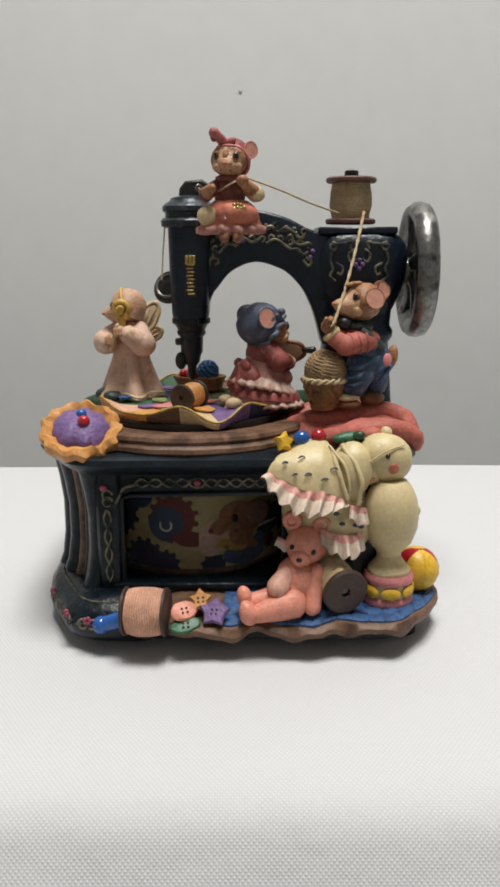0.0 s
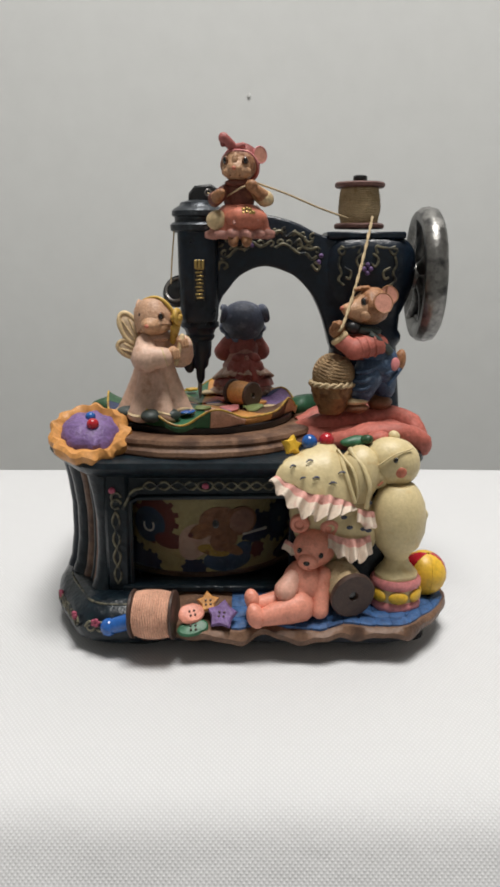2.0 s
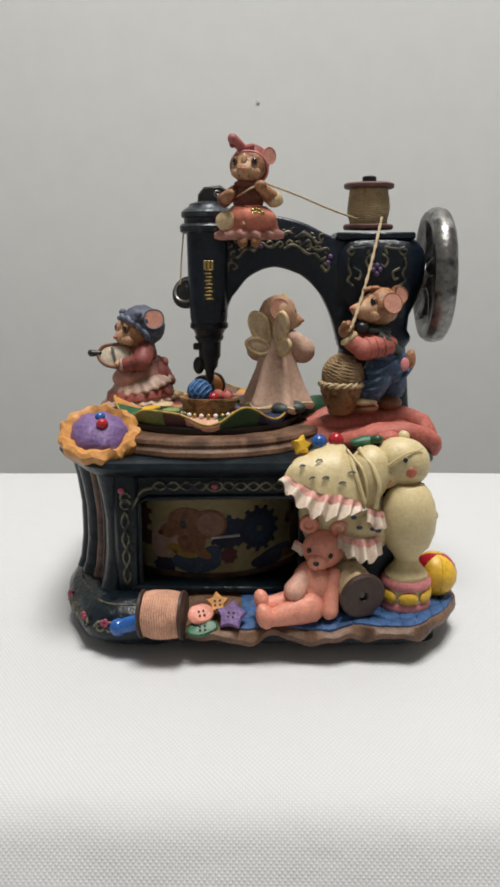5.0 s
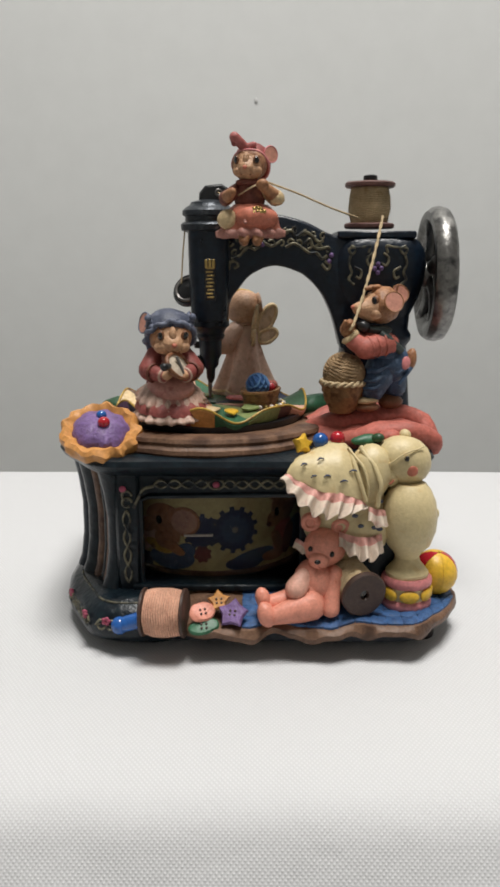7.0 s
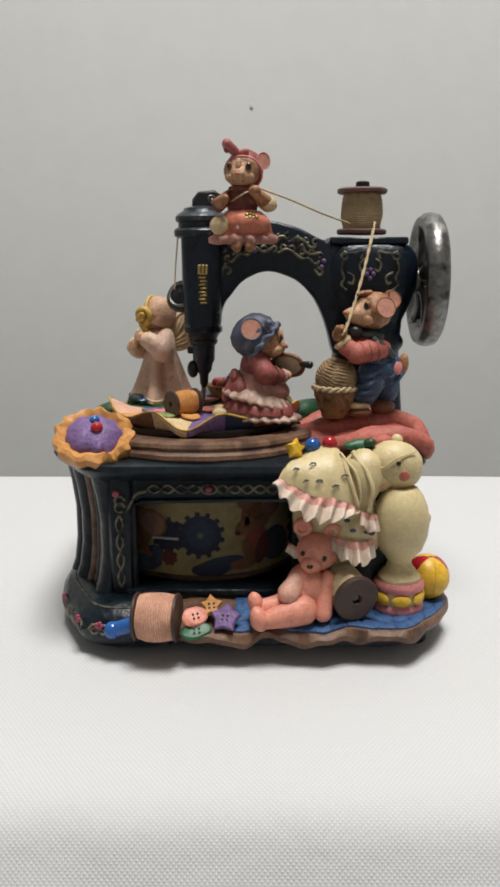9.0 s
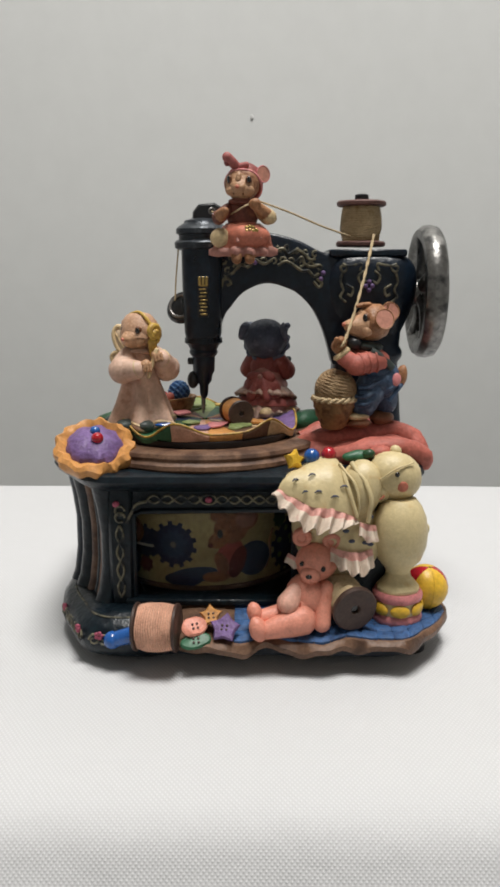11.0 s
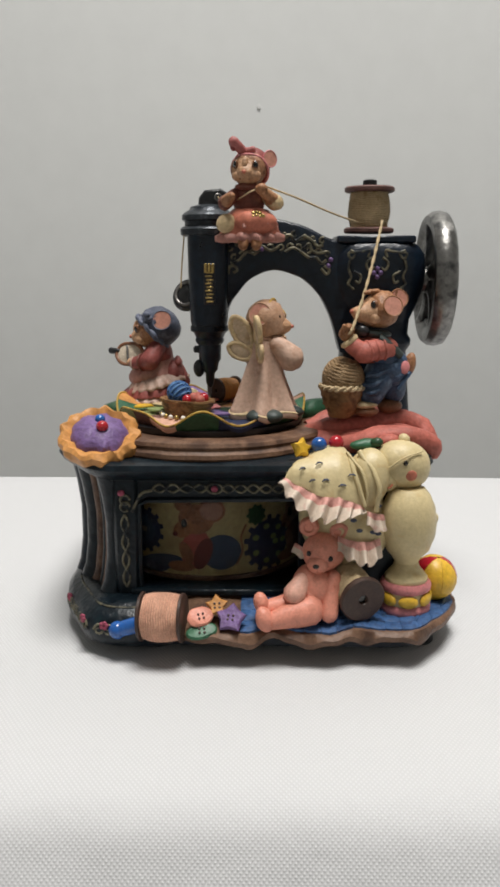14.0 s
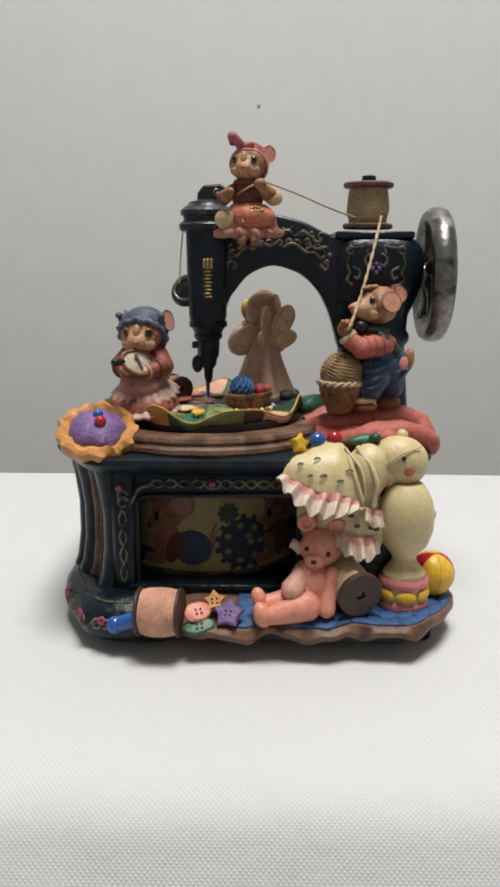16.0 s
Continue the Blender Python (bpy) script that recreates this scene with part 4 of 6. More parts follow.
def stuffed_toy():
    toy = thing("stuffed_toy", (0.035, -0.048, 0.030), "cream stuffed toy animal in a dress with blush lace ruffles", "stuffed toy")
    # head in profile with seams, cheek and ear
    s = Shape()
    s.ell((0.0468, -0.0450, 0.0632), (0.0097, 0.0075, 0.0083), CREAM, (0, 18, 0), 28, 18)
    s.ell((0.0411, -0.0470, 0.0590), (0.0050, 0.0048, 0.0046), CREAM)
    s.tube(smooth_line([(0.0381, -0.0490, 0.0630), (0.0416, -0.0520, 0.0640), (0.0466, -0.0524, 0.0675), (0.0526, -0.0495, 0.0690)], 6), 0.0003, CREAM, 6)
    s.tube(smooth_line([(0.0396, -0.0508, 0.0575), (0.0416, -0.0518, 0.0570), (0.0428, -0.0518, 0.0582)], 5), 0.0003, PINK, 6)
    s.ell((0.0476, -0.0420, 0.0712), (0.0020, 0.0018, 0.0020), CREAM)
    head = s.rough(0.0003, 220).ob("head", toy, "rounded cream head with a stitched seam", sharp=70)
    Shape().ell((0.0468, -0.0524, 0.0655), (0.0008, 0.0006, 0.0009), BLACK, seg=10, rings=8).ob("eye", head, "small black eye")
    Shape().ell((0.0488, -0.0520, 0.0612), (0.0019, 0.0006, 0.0019), PINK, (10, 0, 0)).ob("cheek", head, "round pink cheek")
    Shape().ell((0.0421, -0.0410, 0.0705), (0.0042, 0.0030, 0.0022), SALMON, (0, -10, 0)).rough(0.0003, 220).ob("ear", head, "soft salmon ear")
    # body under a ruffled dress
    s = Shape()
    s.ell((0.0270, -0.0455, 0.0460), (0.0145, 0.0085, 0.0190), CREAM, (0, -6, 0), 28, 18)
    s.ell((0.0240, -0.0480, 0.0610), (0.0095, 0.0060, 0.0075), CREAM, (0, 25, 0), 26, 16)
    s.ell((0.0350, -0.0480, 0.0590), (0.0075, 0.0075, 0.0105), CREAM, (0, 12, 0), 22, 14)
    s.ell((0.0325, -0.0490, 0.0400), (0.0100, 0.0060, 0.0100), CREAM, (0, 0, 0), 22, 14)
    for x, r in ((0.0330, 0.0005), (0.0368, 0.0008)):
        s.tube(smooth_line([(x - 0.005, -0.0495, 0.0688), (x - 0.0006, -0.0550, 0.0628), (x + 0.0012, -0.0562, 0.0565), (x + 0.0003, -0.0556, 0.0500)], 6), r, CREAM, 8)
    body = s.rough(0.0005, 200).ob("body", toy, "plump cream body with two straps", sharp=70)
    for x, z in ((0.0320, 0.0435), (0.0365, 0.0430), (0.0380, 0.0520), (0.0300, 0.0470), (0.0382, 0.0425)):
        Shape().ell((x, -0.0556, z), (0.0011, 0.0004, 0.0007), BONNET, seg=10, rings=6).ob("flower_print", body, "tiny slate printed flower")
    # cape that puffs out from the shoulder to a short lace ruffle
    gather = [(0.0076, -0.0550, 0.0612), (0.0130, -0.0578, 0.0586), (0.0190, -0.0592, 0.0562), (0.0250, -0.0590, 0.0556), (0.0300, -0.0575, 0.0535), (0.0336, -0.0556, 0.0512)]
    lace = [(0.0054, -0.0568, 0.0602), (0.0098, -0.0604, 0.0548), (0.0160, -0.0630, 0.0502), (0.0224, -0.0632, 0.0492), (0.0284, -0.0612, 0.0497), (0.0342, -0.0568, 0.0504)]
    top = [(0.0140, -0.0478, 0.0660), (0.0178, -0.0476, 0.0682), (0.0210, -0.0474, 0.0694), (0.0245, -0.0474, 0.0698), (0.0275, -0.0480, 0.0690), (0.0285, -0.0490, 0.0675)]
    hem, crest = smooth_line(gather, 8), smooth_line(top, 8)

    def over(k, t):
        i = round(k * (len(hem) - 1))
        return crest[i].lerp(hem[i], t) + Vector((-0.0006, -0.0026, 0.0018)) * math.sin(math.pi * t) + Vector((0, -0.0004, 0)) * math.sin(k * 21) * t

    s = Shape()
    rows = []
    for i in range(len(hem)):
        row = [over(i / (len(hem) - 1), t) for t in (0.0, 0.15, 0.3, 0.5, 0.7, 0.85, 1.0)]
        rows.append(row + [q + Vector((0.0004, 0.0050, -0.0006)) for q in reversed(row)])
    s.loft(rows, CREAM)
    cape = s.rough(0.0004, 220).ob("cape", toy, "puffed cream cape with oval stitching", sharp=75)
    Shape().tube([over(1.0, t) + Vector((0, -0.0005, 0)) for t in (0.05, 0.2, 0.35, 0.5, 0.65, 0.8, 0.95)], 0.0008, CREAM, 8).ob("seam", cape, "rolled cream seam at the cape's edge")
    for k, t in ((0.16, 0.62), (0.30, 0.80), (0.46, 0.74), (0.64, 0.80), (0.84, 0.55), (0.36, 0.42)):
        c = over(k, t) + Vector((0, -0.0005, 0.0002))
        for da in (20, 190):
            Shape().ring(c, 0.0012, 0.00022, BONNET, (60, 0, 30 - 50 * k + da), 10, 120, 0.6).ob("stitch", cape, "curved slate stitch")
    g, h = smooth_line(gather, 26), smooth_line(lace, 26)
    flutes(toy, g, h, 7)
    flutes(toy, smooth_line([(0.0345, -0.0550, 0.0500), (0.0372, -0.0556, 0.0492), (0.0398, -0.0540, 0.0486)], 26), smooth_line([(0.0340, -0.0566, 0.0462), (0.0375, -0.0575, 0.0440), (0.0412, -0.0555, 0.0440)], 26), 2)
    flutes(toy, smooth_line([(0.0252, -0.0545, 0.0412), (0.0300, -0.0560, 0.0400), (0.0345, -0.0558, 0.0396), (0.0392, -0.0535, 0.0402)], 26), smooth_line([(0.0246, -0.0570, 0.0370), (0.0300, -0.0592, 0.0340), (0.0352, -0.0590, 0.0330), (0.0400, -0.0556, 0.0350)], 26), 4)
    flutes(toy, smooth_line([(0.0112, -0.0500, 0.0372), (0.0135, -0.0525, 0.0366), (0.0160, -0.0535, 0.0360)], 26), smooth_line([(0.0098, -0.0510, 0.0346), (0.0128, -0.0540, 0.0332), (0.0160, -0.0550, 0.0326)], 26), 2)


def toy_stand():
    st = thing("toy_stand", (0.0491, -0.048, 0.0135), "cream turned post on a pink and yellow drum", "toy stand")
    c = (0.0491, -0.048, 0)
    s = Shape().lathe(c, [(0.0060, 0.0236), (0.0072, 0.0240), (0.0073, 0.0252), (0.0060, 0.0268), (0.0046, 0.0286), (0.0041, 0.0304), (0.0050, 0.0322), (0.0074, 0.0350), (0.0091, 0.0396), (0.0095, 0.0445), (0.0088, 0.0498), (0.0072, 0.0538), (0.0050, 0.0562)], CREAM, seg=36)
    s.ell((0.0575, -0.0480, 0.0455), (0.0016, 0.0016, 0.0020), CREAM)
    s.rough(0.0003, 160).ob("post", st, "smooth cream turned post")
    for z0, z1 in ((0.0128, 0.0162), (0.0206, 0.0240)):
        Shape().lathe(c, [(0.0078, z0), (0.0085, z0 + 0.0008), (0.0086, (z0 + z1) / 2), (0.0085, z1 - 0.0008), (0.0078, z1)], ROSE, seg=36).rough(0.0002, 200).ob("drum_band", st, "rounded pink band")
    Shape().lathe(c, [(0.0074, 0.0158), (0.0080, 0.0184), (0.0074, 0.0210)], CREAM, seg=32).ob("drum", st)
    for k in range(7):
        a = 2 * math.pi * k / 7 + 0.2
        s = Shape().ell((c[0] + 0.0079 * math.cos(a), c[1] + 0.0079 * math.sin(a), 0.0184), (0.0012, 0.0034, 0.0022), YELLOW, (0, 0, math.degrees(a)), 12, 8)
        s.ob("ribbon", st, "yellow ribbon swag")


def play_ball():
    b = thing("ball", (0.0608, -0.0385, 0.0128), "glossy yellow and red striped ball on the quilt", "ball")
    c, r = Vector((0.0608, -0.0385, 0.0208)), 0.0080
    turn = pose(*c, 8, 10, -20)
    for k in range(6):
        s = Shape()
        rings = []
        for i in range(11):
            t = math.pi * (0.02 + 0.96 * i / 10)
            row = []
            for rad in (r, r - 0.001):
                ang = [2 * math.pi * (k + 0.01 + 0.98 * j / 6) / 6 for j in range(7)]
                for a in (ang if rad == r else ang[::-1]):
                    row.append(turn @ Vector((rad * math.sin(t) * math.cos(a), rad * math.sin(t) * math.sin(a), rad * math.cos(t))))
            rings.append(row)
        s.loft(rings, YELLOW if k % 3 else RED)
        s.ob("panel", b, "yellow ball panel" if k % 3 else "red ball panel")


def pincushion():
    p = thing("pincushion", (-0.0560, -0.036, 0.0640), "violet pincushion shaped like a tart with an orange crust", "pincushion")
    c, rot = (-0.0560, -0.0375, 0.0697), (30, 5, 0)
    s = Shape().lathe(c, [(0.0060, -0.0022), (0.0104, -0.0028), (0.0126, -0.0018, 0.0003), (0.0137, 0.0008, 0.0005), (0.0134, 0.0030, 0.0006), (0.0116, 0.0041, 0.0005), (0.0098, 0.0032, 0.0003), (0.0080, 0.0016)], ORANGE, rot, 96, 13)
    s.rough(0.0012, 170).rough(0.0004, 500).ob("crust", p, "crimped orange pastry-like rim")
    s = Shape().lathe(c, [(0.0096, 0.0010), (0.0097, 0.0026, 0.0002), (0.0086, 0.0044, 0.0003), (0.0064, 0.0060), (0.0032, 0.0069), (0.0003, 0.0072)], PURPLE, rot, 48, 9)
    s.rough(0.0008, 300).ob("cushion", p, "domed violet cushion")
    m = pose(*c, *rot)
    for (x, y, z, r, mat, lab) in ((0.0016, -0.0012, 0.0076, 0.0021, RED, "glossy red pin head"), (0.0000, 0.0030, 0.0070, 0.0018, BLUE, "glossy blue pin head")):
        q = m @ Vector((x, y, z))
        Shape().ell(q, (r, r, r * 0.9), mat).ob("pin_head", p, lab)


def ball_pin(place, r, mat, label, tail=None, stem=None, thick=0.4):
    e = thing("pin", place, label, "pin")
    Shape().ell(place, r, mat, seg=22, rings=16).ob("pin_head", e)
    if tail:
        Shape().tube([place, tail], [r * thick, r * (0.2 if thick < 0.5 else 0.95)], stem or GREY, 12).ob("pin_shaft", e)
    return e


def star(points, r0, r1):
    return [((r0 if k % 2 == 0 else r1) * math.cos(math.pi * k / points + 0.3), (r0 if k % 2 == 0 else r1) * math.sin(math.pi * k / points + 0.3)) for k in range(points * 2)]


def button(place, rot, outline, mat, label, thick=0.0018):
    e = thing("button", place, label, "button", "buttons on the base")
    m = pose(*place, *rot)
    s = Shape().prism(outline, thick, mat, m, 0.0006)
    s.rough(0.00045, 260).ob("disc", e)
    for x, y in ((-0.0008, 0.0006), (0.0008, 0.0006), (-0.0008, -0.0008), (0.0008, -0.0008)):
        Shape().lathe(tuple(m @ Vector((x, y, thick - 0.0002))), [(0.0004, 0), (0.0004, 0.0004), (0.0002, 0.0005)], DARKWOOD, rot, 8).ob("hole", e)


def folded_cloth():
    s = Shape()
    for pts, r in (([(0.0160, -0.0180, 0.0675), (0.0230, -0.0200, 0.0700), (0.0320, -0.0200, 0.0712), (0.0420, -0.0180, 0.0722), (0.0510, -0.0165, 0.0730), (0.0578, -0.0180, 0.0705), (0.0605, -0.0225, 0.0655)], 0.0037),
                   ([(0.0265, -0.0310, 0.0650), (0.0320, -0.0335, 0.0678), (0.0410, -0.0345, 0.0700), (0.0510, -0.0335, 0.0700), (0.0580, -0.0315, 0.0672), (0.0605, -0.0290, 0.0640)], 0.0036),
                   ([(0.0200, -0.0240, 0.0655), (0.0270, -0.0265, 0.0660), (0.0370, -0.0265, 0.0664), (0.0500, -0.0255, 0.0664)], 0.0034),
                   ([(0.0170, -0.0090, 0.0675), (0.0280, -0.0060, 0.0705), (0.0420, -0.0040, 0.0712), (0.0540, -0.0070, 0.0700)], 0.0046)):
        line = smooth_line(pts, 10)
        s.tube(line, [r * (0.80 + 0.35 * math.sin(math.pi * (0.08 + 0.84 * i / len(line)))) for i in range(len(line))], SALMON, 16)
    s.ell((0.0390, -0.0130, 0.0676), (0.0215, 0.0150, 0.0060), SALMON, (0, -3, 0), 34, 16)
    s.ell((0.0240, -0.0205, 0.0668), (0.0085, 0.0080, 0.0046), SALMON, (0, -8, 0), 26, 14)
    tagged(s.rough(0.0007, 190).rough(0.0003, 520).ob("folded_cloth", sharp=80), "folded salmon-red cloth lying on the base", "cloth")
    s = Shape().ell((0.0205, 0.0080, 0.0725), (0.0085, 0.0060, 0.0045), GREEN, (0, -10, 20), 22, 12)
    tagged(s.rough(0.0010, 200).ob("cloth_scrap", sharp=70), "crumpled green cloth scrap behind the turntable", "cloth")
    s = Shape().ell((-0.0560, 0.0080, 0.0715), (0.0085, 0.0060, 0.0040), DKGREEN, (0, 5, -15), 22, 12)
    tagged(s.rough(0.0010, 200).ob("cloth_scrap", sharp=70), "crumpled dark green cloth scrap beside the turntable", "cloth")


def yarn(s, c, r, mats, turns, thick, seed=0.0, spread=1.0):
    """Strands wound over a ball, each set of turns about an axis of its own."""
    c = Vector(c)
    s.ell(c, r * 0.97, mats[0], seg=24, rings=16)
    for k, mat in enumerate(mats):
        axis = pose(0, 0, 0, (40 + 70 * k) * spread + seed, (35 - 50 * k) * spread, 60 * k)
        pts = []
        for i in range(turns * 22 + 1):
            t = i / (turns * 22)
            lat = (t - 0.5) * 2.1
            a = 2 * math.pi * turns * t
            pts.append(c + axis.to_3x3() @ Vector((r * math.cos(lat) * math.cos(a), r * math.cos(lat) * math.sin(a), r * math.sin(lat))))
        s.tube(pts, thick, mat, 5)


def twine_basket():
    b = thing("twine_basket", (0.0282, -0.0225, 0.0756), "small wicker basket holding a ball of brown twine", "basket")
    c = (0.0282, -0.0225, 0)
    s = Shape()
    prof = [(0.0036, 0.0752)] + [(0.0042 + 0.0033 * math.sin(1.5 * k / 12) + 0.0003 * (k % 2), 0.0754 + 0.0106 * k / 12) for k in range(13)] + [(0.0062, 0.0862), (0.0050, 0.0850)]
    s.lathe(c, prof, WICKER, seg=32, folds=16)
    s.rough(0.0004, 400).ob("wicker", b, "brown woven wicker")
    s = Shape()
    for ph in (0, math.pi):
        s.tube([(c[0] + (0.0075 + 0.0005 * math.cos(9 * a + ph)) * math.cos(a), c[1] + (0.0075 + 0.0005 * math.cos(9 * a + ph)) * math.sin(a), 0.0862 + 0.0006 * math.sin(9 * a + ph)) for a in (2 * math.pi * k / 72 for k in range(72))], 0.0006, TWINE, 6, closed=True)
    s.ob("rim", b, "twisted twine rim")
    s = Shape()
    yarn(s, (0.0286, -0.0222, 0.0892), 0.0073, (WICKERPALE, WICKERPALE), 13, 0.00034, 0.0, 0.22)
    s.rough(0.0003, 300).ob("twine_ball", b, "ball of brown twine")


# ---- figurines: each one painted resin mesh ----
def mouse_ear(s, at, axis, e, fur):
    """A cupped ear, furred outside and pink within, that opens along axis."""
    rot = aim(axis)
    s.lathe(at, [(0.12 * e, -0.44 * e), (0.58 * e, -0.32 * e), (0.90 * e, 0.00 * e), (1.02 * e, 0.22 * e), (0.96 * e, 0.30 * e), (0.86 * e, 0.24 * e)], fur, rot, 24)
    s.lathe(at, [(0.88 * e, 0.25 * e), (0.76 * e, 0.00 * e), (0.46 * e, -0.18 * e), (0.06 * e, -0.28 * e)], EARPINK, rot, 24)


def mouse_head(s, c, r, yaw, ears=True, snout=1.0, pitch=0, ear_r=0.55, ear_at=(0.80, 0.25, 0.55), fur=FUR, ear_axis=(0.55, -0.8, 0.2)):
    """A mouse's head that looks along -y turned by yaw: a round skull that tapers into a pointed muzzle."""
    m = pose(*c, pitch, 0, yaw)
    rot = (pitch, 0, yaw)

    def rings(rows):
        out = []
        for y, z, hx, hz in rows:
            y = y if y > -0.5 else -0.5 + (y + 0.5) * snout
            out.append([m @ Vector((hx * r * math.cos(a), y * r, (z + hz * math.sin(a)) * r)) for a in (2 * math.pi * j / 26 for j in range(26))])
        return out

    s.loft(rings(((1.0, 0.05, 0.05, 0.05), (0.94, 0.05, 0.38, 0.36), (0.70, 0.05, 0.74, 0.72), (0.30, 0.05, 0.97, 0.94), (-0.12, 0.02, 1.0, 0.94), (-0.38, -0.05, 0.93, 0.85), (-0.58, -0.11, 0.80, 0.73))), fur, caps=True)
    s.loft(rings(((-0.56, -0.11, 0.81, 0.74), (-0.80, -0.18, 0.62, 0.56), (-1.02, -0.21, 0.48, 0.43), (-1.22, -0.21, 0.36, 0.32), (-1.36, -0.20, 0.24, 0.21), (-1.43, -0.19, 0.08, 0.07))), FURLIGHT, caps=True)
    for sg in (-1, 1):
        s.ell(m @ Vector((sg * 0.44 * r, -0.52 * r, -0.36 * r)), (0.40 * r, 0.38 * r, 0.34 * r), FURLIGHT, rot)
        s.ell(m @ Vector((sg * 0.56 * r, -0.66 * r, 0.24 * r)), (0.20 * r, 0.13 * r, 0.25 * r), BOOT, (pitch, 0, yaw + sg * 38), 12, 8)
        s.ell(m @ Vector((sg * 0.57 * r, -0.70 * r, 0.24 * r)), (0.15 * r, 0.13 * r, 0.20 * r), BLACK, (pitch, 0, yaw + sg * 38), 12, 8)
        if ears:
            mouse_ear(s, m @ Vector((sg * ear_at[0] * r, ear_at[1] * r, ear_at[2] * r)), m.to_3x3() @ Vector((sg * ear_axis[0], ear_axis[1], ear_axis[2])), ear_r * r, fur)
    s.ell(m @ Vector((0, (-0.5 - 0.94 * snout) * r, -0.16 * r)), (0.13 * r, 0.11 * r, 0.11 * r), PINK, rot, 10, 8)
    s.ell(m @ Vector((0, -0.72 * r, 0.34 * r)), (0.17 * r, 0.16 * r, 0.36 * r), FURLIGHT, (pitch - 24, 0, yaw), 12, 8)
    s.tube([m @ Vector((x * r, y * r, z * r)) for x, y, z in ((-0.30, -0.86, -0.52), (-0.1, -1.0 * (0.5 + 0.5 * snout), -0.50), (0.1, -1.0 * (0.5 + 0.5 * snout), -0.50), (0.30, -0.86, -0.52))], 0.05 * r, BOOT, 5)


def seated_mouse():
    s = Shape()
    x, y = -0.0046, -0.0125
    s.lathe((x, y, 0), [(0.0040, 0.1378), (0.0104, 0.1376, 0.0006), (0.0106, 0.1390, 0.0006), (0.0098, 0.1404, 0.0004), (0.0098, 0.1425), (0.0084, 0.1455), (0.0060, 0.1475), (0.003, 0.148)], PINK, seg=72, folds=13, sy=0.86)
    s.lathe((x, y, 0), [(0.0096, 0.1362, 0.0008), (0.0114, 0.1368, 0.0013), (0.0115, 0.1384, 0.0012), (0.0100, 0.1396, 0.0004)], DRESSPALE, seg=90, folds=13, sy=0.86)
    # lap with a gold embroidered piece of work, and a pouch
    s.ell((x + 0.0020, y - 0.0062, 0.1428), (0.0074, 0.0042, 0.0042), PINK, (0, 0, 0), 22, 14)
    s.ring((x + 0.0022, y - 0.0092, 0.1420), 0.0040, 0.0006, DRESSPALE, (62, 0, 0), 22, 200)
    for k in range(7):
        s.ell((x + 0.0012 + 0.0011 * (k % 4), y - 0.0094 + 0.0004 * (k // 4), 0.1444 + 0.0012 * (k // 4) + 0.0003 * (k % 2)), (0.0008, 0.0007, 0.0008), GOLD, seg=8, rings=6)
    s.ell((x - 0.0080, y - 0.0050, 0.1424), (0.0036, 0.0034, 0.0036), WING)
    for dx in (-0.0022, 0.0024):
        s.cap((x + dx, y - 0.0078, 0.1368), (x + dx, y - 0.0090, 0.1348), 0.0020, 0.0017, FUR)
    # bodice, arms, paws
    s.ell((x - 0.0004, y, 0.1505), (0.0056, 0.0048, 0.0062), BODICE, seg=22, rings=14)
    s.lathe((x - 0.0004, y, 0.1466), [(0.0050, -0.0008), (0.0060, 0.0), (0.0050, 0.0010)], DRESS, (0, 0, 0), 26)
    s.cap((x - 0.0046, y - 0.0010, 0.1528), (x - 0.0086, y - 0.0048, 0.1494), 0.0021, 0.0026, BODICE)
    s.cap((x - 0.0086, y - 0.0050, 0.1494), (x - 0.0064, y - 0.0088, 0.1512), 0.0024, 0.0016, FUR)
    s.cap((x + 0.0046, y - 0.0010, 0.1528), (x + 0.0088, y - 0.0036, 0.1496), 0.0023, 0.0029, WING)
    s.cap((x + 0.0086, y - 0.0040, 0.1500), (x + 0.0046, y - 0.0072, 0.1530), 0.0025, 0.0017, FUR)
    s.ell((x + 0.0040, y - 0.0078, 0.1538), (0.0022, 0.0018, 0.0018), FUR)
    s.ell((x - 0.0008, y - 0.0040, 0.1548), (0.0044, 0.0020, 0.0014), BODICE)
    mouse_head(s, (x - 0.0004, y - 0.0014, 0.1608), 0.0062, -14, ears=False, snout=0.6, pitch=4, fur=FURDEEP)
    # headscarf with a knotted bow over one side
    s.lathe((x + 0.0004, y + 0.0016, 0.1618), [(0.0062, -0.0026), (0.0066, 0.0000), (0.0063, 0.0024), (0.0051, 0.0044), (0.0028, 0.0057), (0.0004, 0.0061)], SCARF, (-52, 0, -12), 28)
    s.tube([pose(x + 0.0004, y + 0.0016, 0.1618, -52, 0, -12) @ Vector((0.0065 * math.cos(b), 0.0065 * math.sin(b), -0.0022)) for b in (2 * math.pi * k / 30 for k in range(30))], 0.0005, ROSE, 7, closed=True)
    s.cap((x - 0.0020, y - 0.0020, 0.1664), (x - 0.0054, y - 0.0040, 0.1694), 0.0016, 0.0019, SCARFROSE)
    s.cap((x - 0.0020, y - 0.0020, 0.1664), (x + 0.0012, y - 0.0030, 0.1672), 0.0015, 0.0010, SCARFROSE)
    s.ell((x - 0.0056, y - 0.0036, 0.1682), (0.0012, 0.0012, 0.0018), SCARF)
    mouse_ear(s, (x + 0.0066, y - 0.0004, 0.1642), (0.55, -0.80, 0.1), 0.0030, ROSE)
    tagged(s.rough(0.0003, 260).ob("mouse_figurine", sharp=75), "seated mouse figurine in rose dress and headscarf on the machine", "figurine")


